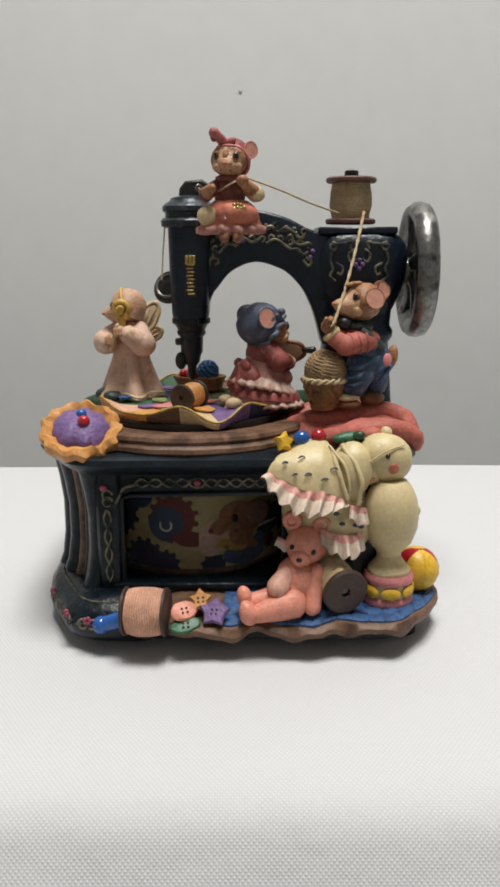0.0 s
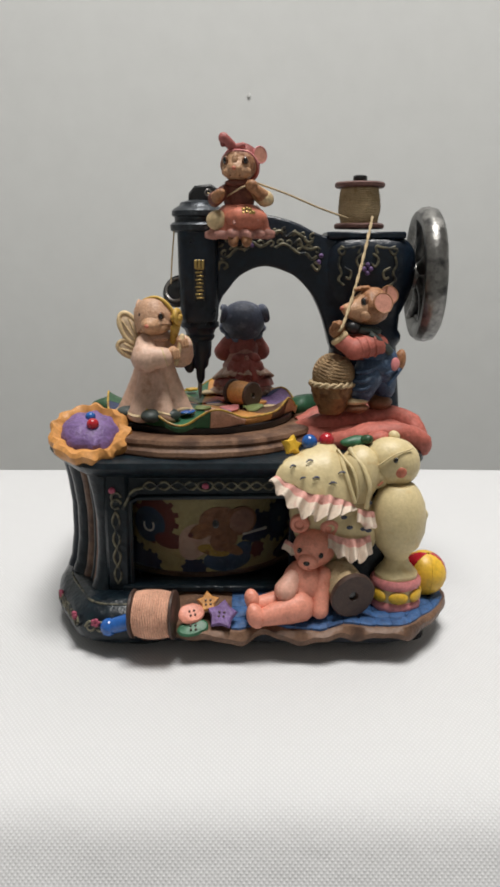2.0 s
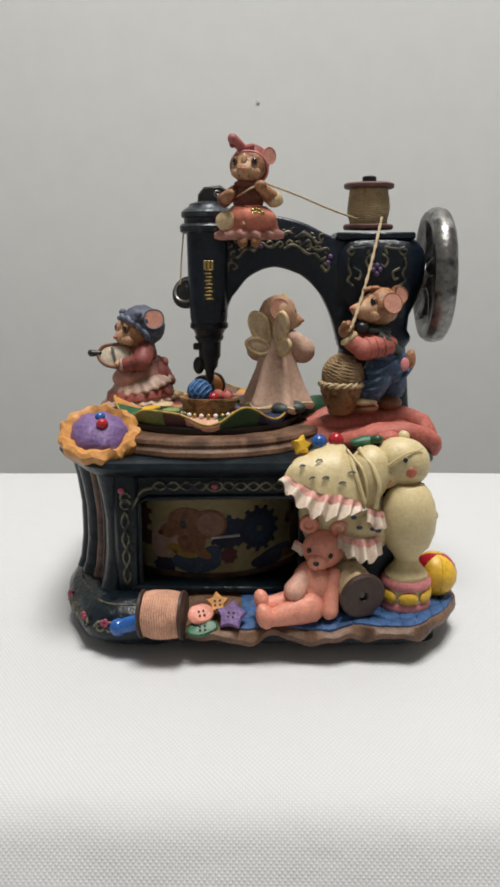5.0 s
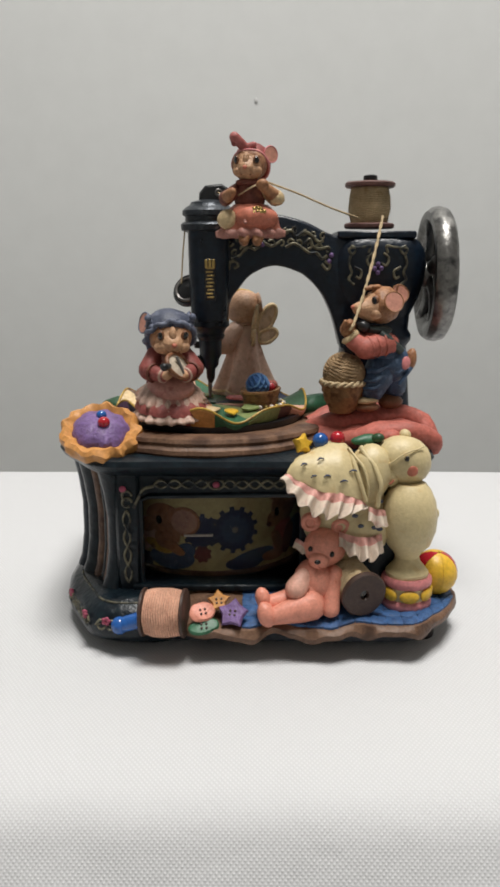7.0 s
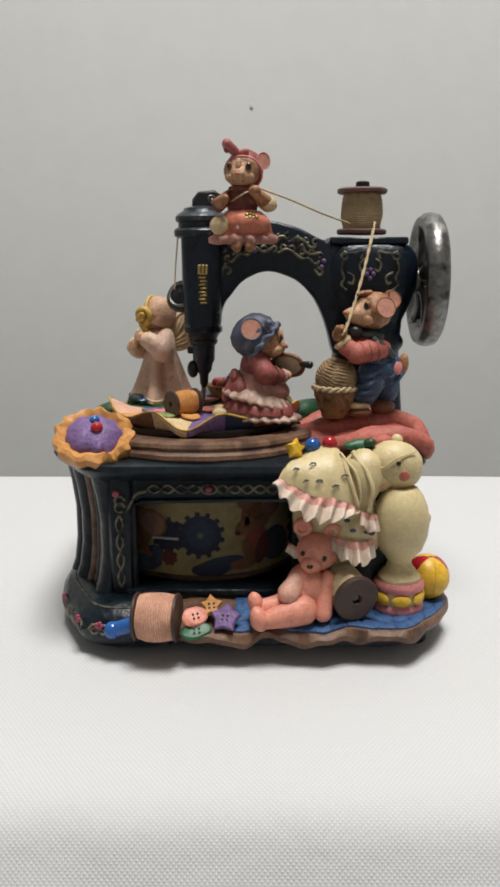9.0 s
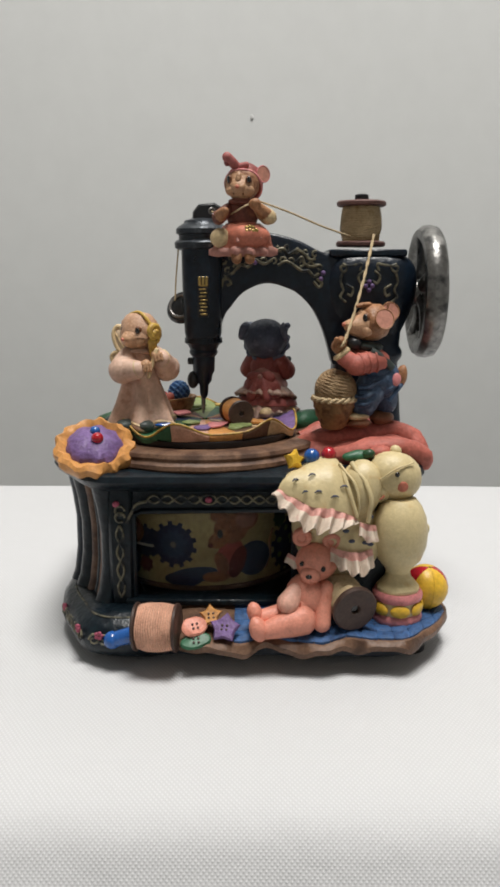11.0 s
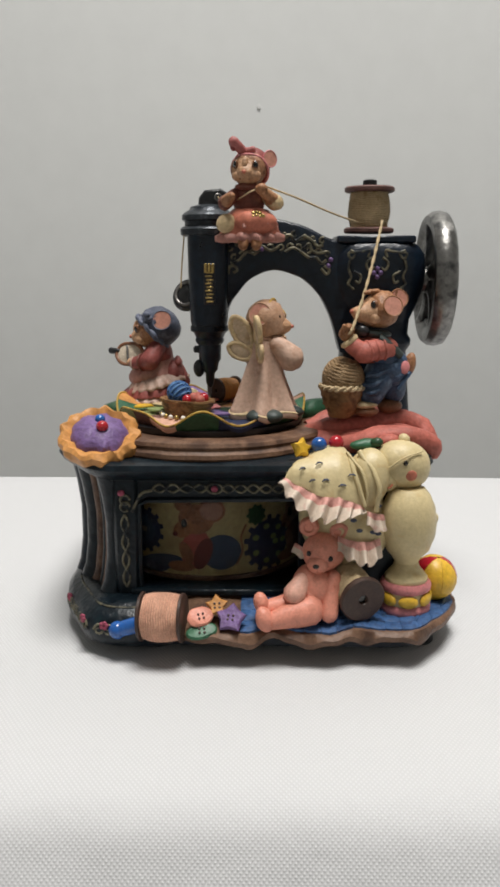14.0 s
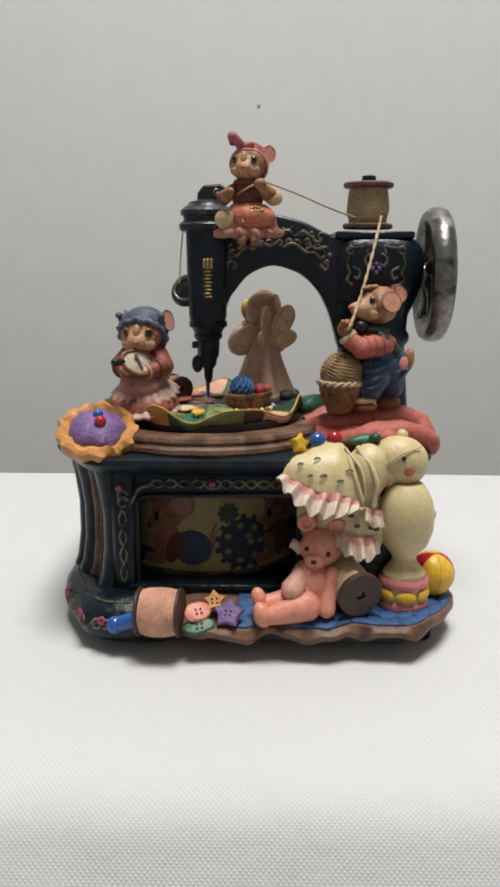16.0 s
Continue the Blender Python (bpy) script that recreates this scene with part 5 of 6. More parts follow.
def tailor_mouse():
    s = Shape()
    # boots on the folded cloth
    s.ell((0.0370, -0.0232, 0.0772), (0.0046, 0.0034, 0.0018), BOOT)
    s.ell((0.0366, -0.0236, 0.0798), (0.0044, 0.0031, 0.0014), WING)
    s.ell((0.0460, -0.0180, 0.0784), (0.0046, 0.0036, 0.0028), BOOT)
    # jeans: two legs, seat, waistband and creases
    s.cap((0.0420, -0.0205, 0.0905), (0.0388, -0.0218, 0.0838), 0.0060, 0.0048, DENIM, 18)
    s.cap((0.0468, -0.0165, 0.0890), (0.0474, -0.0168, 0.0840), 0.0056, 0.0044, DENIM, 18)
    s.ell((0.0450, -0.0188, 0.0925), (0.0076, 0.0074, 0.0070), DENIM, (0, -20, 0), 26, 16)
    s.lathe((0.0430, -0.0186, 0.0965), [(0.0062, -0.0022), (0.0074, -0.0012, 0.0002), (0.0076, 0.0010, 0.0002), (0.0066, 0.0018)], DENIM, (0, 14, 0), 40, 8)
    for k, (x0, z0, x1, z1) in enumerate(((0.0365, 0.0905, 0.0440, 0.0925), (0.0355, 0.0870, 0.0425, 0.0895), (0.0352, 0.0842, 0.0415, 0.0858), (0.0440, 0.0895, 0.0495, 0.0915))):
        y = -0.0262 if k < 3 else -0.0245
        s.tube(smooth_line([(x0, y + 0.0012, z0), ((x0 + x1) / 2, y - 0.0004, (z0 + z1) / 2 - 0.0006), (x1, y + 0.0008, z1)], 6), 0.0009, DENIM, 8)
    s.tube(smooth_line([(0.0478, -0.0245, 0.0855), (0.0502, -0.0235, 0.0890), (0.0524, -0.0210, 0.0912)], 5), 0.0008, DENIM, 7)
    # patch pocket and tail
    s.ell((0.0500, -0.0242, 0.0932), (0.0018, 0.0010, 0.0024), ROSE, (0, 18, 24))
    s.ell((0.0524, -0.0200, 0.0938), (0.0022, 0.0024, 0.0042), FUR, (0, 12, 0))
    # shirt, rolled sleeve, paws on the thread
    s.ell((0.0402, -0.0186, 0.0992), (0.0074, 0.0066, 0.0062), SALMON, (0, 12, 0), 26, 16)
    s.cap((0.0436, -0.0244, 0.1000), (0.0350, -0.0268, 0.0988), 0.0037, 0.0038, SALMON, 16)
    s.cap((0.0350, -0.0268, 0.0988), (0.0312, -0.0262, 0.1012), 0.0036, 0.0030, SALMON, 16)
    for t in (0.2, 0.5, 0.8):
        s.ring((0.0436 - 0.0086 * t, -0.0244 - 0.0024 * t, 0.1000 - 0.0012 * t), 0.0036, 0.0005, SALMON, aim((-0.96, -0.26, -0.13)), 20)
    s.ring((0.0302, -0.0258, 0.1024), 0.0024, 0.0011, WING, aim((-0.7, 0.1, 0.9)), 20)
    s.ell((0.0290, -0.0256, 0.1050), (0.0026, 0.0024, 0.0028), FUR)
    for k in range(3):
        s.cap((0.0276 + 0.0014 * k, -0.0276, 0.1058), (0.0282 + 0.0014 * k, -0.0284, 0.1078 - 0.0004 * k), 0.0009, 0.0008, FUR, 8)
    s.cap((0.0312, -0.0200, 0.1016), (0.0302, -0.0228, 0.1066), 0.0026, 0.0020, FUR)
    # strap, collar, bow
    s.tube(smooth_line([(0.0405, -0.0254, 0.1036), (0.0446, -0.0262, 0.1010), (0.0482, -0.0240, 0.0972)], 6), 0.0014, SHOE, 8)
    s.lathe((0.0398, -0.0190, 0.1046), [(0.0046, -0.0012), (0.0058, -0.0004), (0.0060, 0.0006), (0.0048, 0.0014)], SHOE, (0, 6, 0), 26)
    s.ell((0.0348, -0.0235, 0.1058), (0.0026, 0.0020, 0.0022), DARK, (0, 20, 0))
    # head in three-quarter profile with cupped ears and a tuft
    mouse_head(s, (0.0412, -0.0190, 0.1128), 0.0070, -66, False, 1.15, -4)
    mouse_ear(s, (0.0446, -0.0256, 0.1146), (0.22, -0.93, 0.30), 0.0037, FUR)
    mouse_ear(s, (0.0482, -0.0160, 0.1166), (0.20, -0.95, 0.15), 0.0035, FUR)
    for k in range(3):
        s.cap((0.0402 - 0.0012 * k, -0.0200, 0.1192), (0.0384 - 0.0014 * k, -0.0214, 0.1194 - 0.0003 * k), 0.0010, 0.0006, FUR, 8)
    tagged(s.rough(0.00035, 240).ob("mouse_figurine", sharp=75), "mouse figurine in blue overalls and red shirt pulling a thread", "figurine")


def angel_mouse():
    """Front is -y, base at z = 0."""
    s = Shape()
    s.lathe((0, 0.001, 0), [(0.0060, 0.0005), (0.0118, 0.0002, 0.0018), (0.0124, 0.0012, 0.0021), (0.0108, 0.0040, 0.0021), (0.0088, 0.0090, 0.0018), (0.0070, 0.0150, 0.0012), (0.0060, 0.0205, 0.0004), (0.0054, 0.0240), (0.0052, 0.0275), (0.0030, 0.0290)], ROBE, seg=84, folds=6, phase=0.6)
    s.lathe((0, 0.001, 0), [(0.0117, 0.0018, 0.0019), (0.0121, 0.0023, 0.0021), (0.0114, 0.0030, 0.0018)], WING, seg=84, folds=6, phase=0.6)
    for turn in (218, 256, 118, 150):
        a = radians(turn)
        s.ell((0.0100 * math.cos(a), 0.001 + 0.0100 * math.sin(a), 0.0018), (0.0046, 0.0038, 0.0024), SHOE, (0, 0, turn))
    # wide sleeves and clasped paws
    for sg, px, pz in ((-1, -0.0016, 0.0228), (1, 0.0024, 0.0262)):
        s.cap((sg * 0.0048, 0.0002, 0.0270), (sg * 0.0084, -0.0036, 0.0218), 0.0032, 0.0050, ROBE, 18)
        s.cap((sg * 0.0084, -0.0038, 0.0220), (px + sg * 0.0028, -0.0084, pz - 0.0006), 0.0046, 0.0034, ROBE, 18)
        s.ring((px + sg * 0.0024, -0.0086, pz - 0.0004), 0.0029, 0.0006, WING, aim((-sg * 0.7, -0.6, 0.3)), 20)
        s.cap((px + sg * 0.0016, -0.0090, pz), (px, -0.0104, pz + 0.0012), 0.0020, 0.0019, FURLIGHT)
        for k in range(3):
            s.cap((px - 0.0012 + 0.0012 * k, -0.0116, pz + 0.0016), (px - 0.0010 + 0.0012 * k, -0.0120, pz - 0.0006), 0.0007, 0.0006, FURLIGHT, 8)
    s.cap((0.0022, -0.0112, 0.0292), (-0.0010, -0.0112, 0.0200), 0.0009, 0.0008, WING)
    # two pairs of rimmed wings
    for sg in (-1, 1):
        for c, half, length, rot in (((sg * 0.0040, 0.0086, 0.0308), 0.0031, 0.0062, (-10, sg * 26, sg * 30)), ((sg * 0.0048, 0.0084, 0.0240), 0.0026, 0.0044, (-8, sg * 66, sg * 30))):
            m = pose(*c, *rot)
            s.ell(c, (half * 0.92, 0.0008, length * 0.94), ROBEWING, rot, 22, 14)
            s.tube([m @ Vector((half * math.cos(b), 0, length * math.sin(b))) for b in (2 * math.pi * k / 30 for k in range(30))], 0.0009, WING, 7, closed=True)
            for dx in (-0.3, 0.25):
                s.tube([m @ Vector((half * dx * 0.4, -0.0008, -length * 0.8)), m @ Vector((half * dx, -0.0009, 0)), m @ Vector((half * dx * 1.4, -0.0006, length * 0.6))], 0.0003, WING, 5)
    mouse_head(s, (-0.0004, -0.0006, 0.0350), 0.0066, -63, False, 0.92, 8, fur=ANGELFUR)
    hm = pose(-0.0004, -0.0006, 0.0350, 0, 0, -63)
    mouse_ear(s, hm @ Vector((-0.0064, 0.0012, 0.0022)), hm.to_3x3() @ Vector((-0.93, -0.25, 0.20)), 0.0040, ANGELFUR)
    # fair hair over the crown, a headband and a golden rose at one ear
    s.lathe((-0.0002, 0.0008, 0.0362), [(0.0066, -0.0056), (0.0070, -0.0018), (0.0065, 0.0022), (0.0046, 0.0046), (0.0020, 0.0058), (0.0004, 0.0060)], ANGELFUR, (-22, 0, -20), 26, 12)
    s.tube([hm @ Vector((0.0069 * math.cos(b), -0.0006 - 0.0010 * math.sin(b), 0.0002 + 0.0070 * math.sin(b))) for b in (-0.3 + 0.17 * k for k in range(20))], [0.0008 - 0.00002 * k for k in range(20)], GILTHAIR, 8)
    rose = hm @ pose(0.0077, -0.0016, 0.0002, 0, 90, 0)
    s.tube([rose @ Vector((0.0036 * (1 - 0.055 * k) * math.cos(0.62 * k), 0.0036 * (1 - 0.055 * k) * math.sin(0.62 * k), 0.00012 * k)) for k in range(17)], [0.0013 - 0.00003 * k for k in range(17)], GILTHAIR, 8)
    s.ell(rose @ Vector((0, 0, 0.0004)), (0.0022, 0.0022, 0.0016), GILTHAIR, seg=12, rings=8)
    s.cap(rose @ Vector((0.0036, 0, 0)), rose @ Vector((0.0080, 0.0012, -0.0012)), 0.0018, 0.0012, GILTHAIR)
    s.lathe((0, -0.0002, 0.0286), [(0.0046, -0.0010), (0.0058, 0.0), (0.0046, 0.0012)], ROBE, (6, 0, 0), 30, 8)
    o = s.rough(0.0003, 260).ob("mouse_figurine", sharp=75)
    return tagged(o, "angel mouse figurine in a blush robe with cream wings", "figurine")


def bonnet_mouse():
    s = Shape()
    # kneeling skirt that spreads to the front, two frills that dip forwards
    s.lathe((0, -0.0010, 0.0004), [(0.0060, 0.0), (0.0112, 0.0), (0.0116, 0.0024), (0.0104, 0.0060), (0.0088, 0.0100), (0.0070, 0.0140), (0.0056, 0.0180), (0.0048, 0.0225), (0.0030, 0.0250)], DRESSPALE, seg=48, folds=8, sy=1.08)
    s.lathe((0, -0.0022, 0.0026), [(0.0080, 0.0026), (0.0108, 0.0006, 0.0005), (0.0126, -0.0008, 0.0005), (0.0132, -0.0014, 0.0007), (0.0128, -0.0022, 0.0007), (0.0096, -0.0012)], HEMROSE, (4, 0, 0), 108, 20, sy=1.06)
    s.lathe((0, -0.0016, 0.0050), [(0.0088, 0.0034), (0.0118, 0.0010, 0.0003), (0.0124, -0.0016, 0.0004), (0.0104, -0.0022)], DRESS, (7, 0, 0), 72, 11, sy=1.06)
    s.lathe((0, -0.0014, 0.0088), [(0.0070, 0.0036), (0.0096, 0.0016, 0.0002), (0.0116, -0.0006, 0.0004), (0.0122, -0.0014, 0.0007), (0.0118, -0.0021, 0.0007), (0.0090, -0.0010)], HEMROSE, (15, 0, 0), 108, 20, sy=1.04)
    s.ell((0, -0.0052, 0.0118), (0.0080, 0.0078, 0.0050), DRESSPALE, (16, 0, 0), 24, 14)
    s.ell((0, 0.0046, 0.0108), (0.0078, 0.0052, 0.0076), DRESS, (0, 0, 0), 22, 14)
    # bodice and puffed sleeves
    s.ell((0, -0.0006, 0.0200), (0.0062, 0.0054, 0.0066), DRESS, seg=24, rings=14)
    for sg in (-1, 1):
        s.cap((sg * 0.0050, -0.0014, 0.0232), (sg * 0.0076, -0.0042, 0.0182), 0.0034, 0.0040, DRESS, 16)
        s.cap((sg * 0.0076, -0.0048, 0.0178), (sg * 0.0038, -0.0104, 0.0168), 0.0034, 0.0025, DRESS, 16)
        s.ring((sg * 0.0064, -0.0072, 0.0174), 0.0033, 0.0005, BODICE, aim((-sg * 0.56, -0.82, -0.1)), 20)
        s.ring((sg * 0.0036, -0.0106, 0.0168), 0.0023, 0.0006, HEMROSE, aim((-sg * 0.56, -0.82, -0.1)), 18)
        s.ell((sg * 0.0028, -0.0118, 0.0170), (0.0021, 0.0020, 0.0019), FURLIGHT)
    s.lathe((0, -0.0016, 0.0252), [(0.0040, -0.0012), (0.0058, -0.0004, 0.0004), (0.0050, 0.0010)], HEMROSE, (8, 0, 0), 48, 11)
    # embroidery hoop: rim, cloth, screw handle, needle
    along = Vector((0.60, 0.70, -0.12)).normalized()
    face = Vector((0.45, -0.75, 0.45))
    face = (face - along * face.dot(along)).normalized()
    side = along.cross(face)
    hoop = Matrix.Translation((0.0012, -0.0124, 0.0204)) @ Matrix((side, along, face)).transposed().to_4x4()
    s.ell(hoop.translation, (0.0046, 0.0062, 0.0005), HOOPCLOTH, [math.degrees(q) for q in hoop.to_euler()], 22, 12)
    s.tube([hoop @ Vector((0.0048 * math.cos(b), 0.0066 * math.sin(b), 0)) for b in (2 * math.pi * k / 32 for k in range(32))], 0.0008, BOOT, 7, closed=True)
    s.cap(hoop @ Vector((0, -0.0064, 0)), hoop @ Vector((0.0004, -0.0096, 0)), 0.0010, 0.0014, DARK)
    s.cap((0.0030, -0.0130, 0.0172), (0.0006, -0.0134, 0.0236), 0.0006, 0.0005, GREY)
    # bow at the back with two tails
    for sg in (-1, 1):
        s.ell((sg * 0.0030, 0.0068, 0.0168), (0.0030, 0.0016, 0.0020), DRESS, (0, sg * 18, 0), 14, 10)
        s.cap((sg * 0.0008, 0.0072, 0.0162), (sg * 0.0032, 0.0102, 0.0084), 0.0011, 0.0018, DRESS)
    s.ell((0, 0.0074, 0.0166), 0.0013, DRESSPALE, seg=10, rings=8)
    # feet and a crumpled underskirt behind
    s.lathe((0, 0.0066, 0.0018), [(0.0040, 0.0040), (0.0066, 0.0016, 0.0006), (0.0078, -0.0010, 0.0012), (0.0060, -0.0016)], HEMROSE, (-8, 0, 0), 72, 9)
    for dx in (-0.0034, 0.0036):
        s.ell((dx, 0.0126, 0.0024), (0.0026, 0.0034, 0.0022), WING)
    mouse_head(s, (0, -0.0040, 0.0300), 0.0074, 0, False, 0.62, 8)
    # mob cap drawn over the crown and nape, its frilled brim framing the face
    cap = pose(0, 0.0000, 0.0320, -50, 0, 0)
    s.lathe(tuple(cap.translation), [(0.0074, -0.0052), (0.0084, -0.0028, 0.0003), (0.0087, 0.0004), (0.0080, 0.0034), (0.0060, 0.0058), (0.0032, 0.0071), (0.0004, 0.0076)], BONNET, (-50, 0, 0), 48, 9)
    s.tube([cap @ Vector(((0.0083 + 0.0004 * math.sin(11 * b)) * math.cos(b), (0.0083 + 0.0004 * math.sin(11 * b)) * math.sin(b), -0.0040 + 0.0004 * math.cos(11 * b))) for b in (2 * math.pi * k / 88 for k in range(88))], 0.0010, BONNETPALE, 8, closed=True)
    for sg in (-1, 1):
        mouse_ear(s, Vector((sg * 0.0076, 0.0010, 0.0348)), (sg * 0.95, -0.25, 0.20), 0.0041, BONNETPALE)
        for k in range(3):
            s.ell((sg * (0.0066 + 0.0006 * k), -0.0052 + 0.0010 * (k % 2), 0.0340 + 0.0016 * k), (0.0013, 0.0015, 0.0013), BONNETPALE, seg=10, rings=8)
    s.warp(lambda q: Vector((q.x, q.y - 0.0012 * max(0.0, 1 - q.z / 0.014), q.z * 0.94)))
    o = s.rough(0.0003, 260).ob("mouse_figurine", sharp=75)
    return tagged(o, "mouse figurine in raspberry dress and slate bonnet holding embroidery hoop", "figurine")


def work_basket():
    b = thing("work_basket", (0, 0, 0), "brown wicker workbasket with blue yarn and red berries", "basket")
    s = Shape()
    prof = [(0.0052, 0.0)] + [(0.0056 + 0.0016 * k / 8 + 0.0003 * (k % 2), 0.0006 + 0.0058 * k / 8) for k in range(9)] + [(0.0062, 0.0064), (0.0055, 0.0050), (0.002, 0.0048)]
    s.lathe((0, 0, 0), prof, WICKER, seg=36, folds=16, sx=1.5)
    s.rough(0.0002, 300).ob("wicker", b, "woven brown wicker")
    s = Shape()
    yarn(s, (-0.0034, 0, 0.0082), 0.0042, (YARNBLUE, WHITEBLUE), 5, 0.00042, 20)
    s.ob("yarn_ball", b, "ball of blue yarn")
    for x, y, z, mat in ((0.0040, -0.0018, 0.0072, SALMON), (0.0066, 0.0008, 0.0070, RED), (0.0030, 0.0026, 0.0068, SALMON), (0.0070, -0.0026, 0.0068, SALMON), (0.0022, -0.0032, 0.0066, RED)):
        Shape().ell((x, y, z), 0.0019, mat, seg=14, rings=10).ob("berry", b, "red berry")
    for k in range(10):
        a = radians(200 + 15 * k)
        Shape().ell((0.0098 * math.cos(a), 0.0085 * math.sin(a), 0.0007), 0.0009, GOLD if k % 2 else WHITE, seg=10, rings=7).ob("pearl", b, "small pearl at the basket's foot")
    return b


SECTORS = ((0, 14, ORANGE), (14, 34, GREEN), (34, 58, LTGREEN), (58, 72, REDWOOD), (72, 92, THREADPINK), (92, 116, DKGREEN), (116, 150, PRINTBLUE), (150, 178, DKGREEN), (178, 204, GREEN),
           (204, 226, THREADPINK), (226, 246, ORANGE), (246, 266, WOOD), (266, 288, WING), (288, 310, PURPLE), (310, 328, PRINTBLUE), (328, 346, DRESS), (346, 360, SALMON))


def cloth_edge(a):
    """Radius and height of the patchwork cloth's hem at the angle a."""
    return (0.0352 + 0.0010 * math.sin(4 * a + 0.5) + 0.0006 * math.sin(9 * a),
            0.0032 + 0.0022 * math.sin(7 * a + 1.0) + 0.0009 * math.sin(11 * a))


def patchwork_cloth():
    c = thing("patchwork_cloth", (0, 0, 0), "round patchwork cloth with a wavy yellow hem on the turntable", "cloth")
    for a0, a1, mat in SECTORS:
        s = Shape()
        rings = []
        n = max(3, int((a1 - a0) / 2.5))
        for i in range(n + 1):
            a = radians(a0 + 0.12 + (a1 - a0 - 0.24) * i / n)
            er, ez = cloth_edge(a)
            prof = [(0.002, 0.0028), (0.014, 0.0029), (0.022, 0.0026), (0.029, 0.0022 + 0.25 * ez), (er, ez + 0.0012), (er + 0.0003, ez + 0.0004), (er - 0.0004, ez - 0.0012), (er - 0.0014, 0.0008), (er - 0.0026, -0.0006), (er - 0.0050, -0.0004), (0.002, 0.0)]
            rings.append([(r * math.cos(a), r * math.sin(a), z) for r, z in prof])
        s.loft(rings, mat)
        s.rough(0.0002, 180).ob("patch", c)
    s = Shape()
    pts = []
    for i in range(160):
        a = 2 * math.pi * i / 160
        er, ez = cloth_edge(a)
        pts.append((er * math.cos(a), er * math.sin(a), ez + 0.0013))
    s.tube(pts, 0.0004, HEM, 7, closed=True).ob("hem", c, "yellow wavy hem")
    # scraps of cloth lying on the patchwork
    for k, (ang, r, mat, w) in enumerate(((222, 0.020, PURPLE, 0.0042), (240, 0.017, ROSE, 0.0045), (256, 0.023, LTGREEN, 0.0045), (284, 0.022, ORANGE, 0.0040), (200, 0.013, LTGREEN, 0.0038), (12, 0.019, WING, 0.0045),
                                          (28, 0.026, YELLOW, 0.0032), (300, 0.010, SALMON, 0.0040), (52, 0.022, LTGREEN, 0.0042), (120, 0.021, PURPLE, 0.0040), (188, 0.026, BLUE, 0.0032), (110, 0.010, ROSE, 0.0045))):
        a = radians(ang)
        pts = [(r * math.cos(a) + w * (1 + 0.25 * math.sin(q * 2.1 + k)) * math.cos(q), r * math.sin(a) + 0.75 * w * (1 + 0.25 * math.cos(q * 3 + k)) * math.sin(q)) for q in (2 * math.pi * j / 14 for j in range(14))]
        s = Shape().prism(pts, 0.0009, mat, pose(0, 0, 0.0028 + 0.00013 * k), 0.0003)
        s.rough(0.0006, 200).ob("scrap", c, "loose cloth scrap")
    return c


def on_drum(s, outline, R, mat, lift):
    """A painted outline (arc metres, height) wrapped on the drum."""
    uc, zc = sum(p[0] for p in outline) / len(outline), sum(p[1] for p in outline) / len(outline)
    rings = []
    for rad, k in ((R - 0.0002, 1.0), (R + lift, 1.0), (R + lift, 0.8), (R + lift, 0.6), (R + lift, 0.4), (R + lift, 0.2), (R + lift, 0.02)):
        rings.append([(rad * math.cos((uc + k * (u - uc)) / R), rad * math.sin((uc + k * (u - uc)) / R), zc + k * (z - zc)) for u, z in outline])
    s.loft(rings, mat)


def disc(u, z, ru, rz, n=18, tilt=0.0):
    c, k = math.cos(radians(tilt)), math.sin(radians(tilt))
    return [(u + c * ru * math.cos(a) - k * rz * math.sin(a), z + k * ru * math.cos(a) + c * rz * math.sin(a)) for a in (2 * math.pi * j / n for j in range(n))]


def cog(u, z, r, teeth):
    out = []
    for k in range(teeth):
        for da, q in ((0, 0.84), (0.28, 0.84), (0.34, 1.0), (0.72, 1.0), (0.80, 0.84)):
            a = 2 * math.pi * (k + da) / teeth
            out.append((u + r * q * math.cos(a), z + r * q * math.sin(a)))
    return out


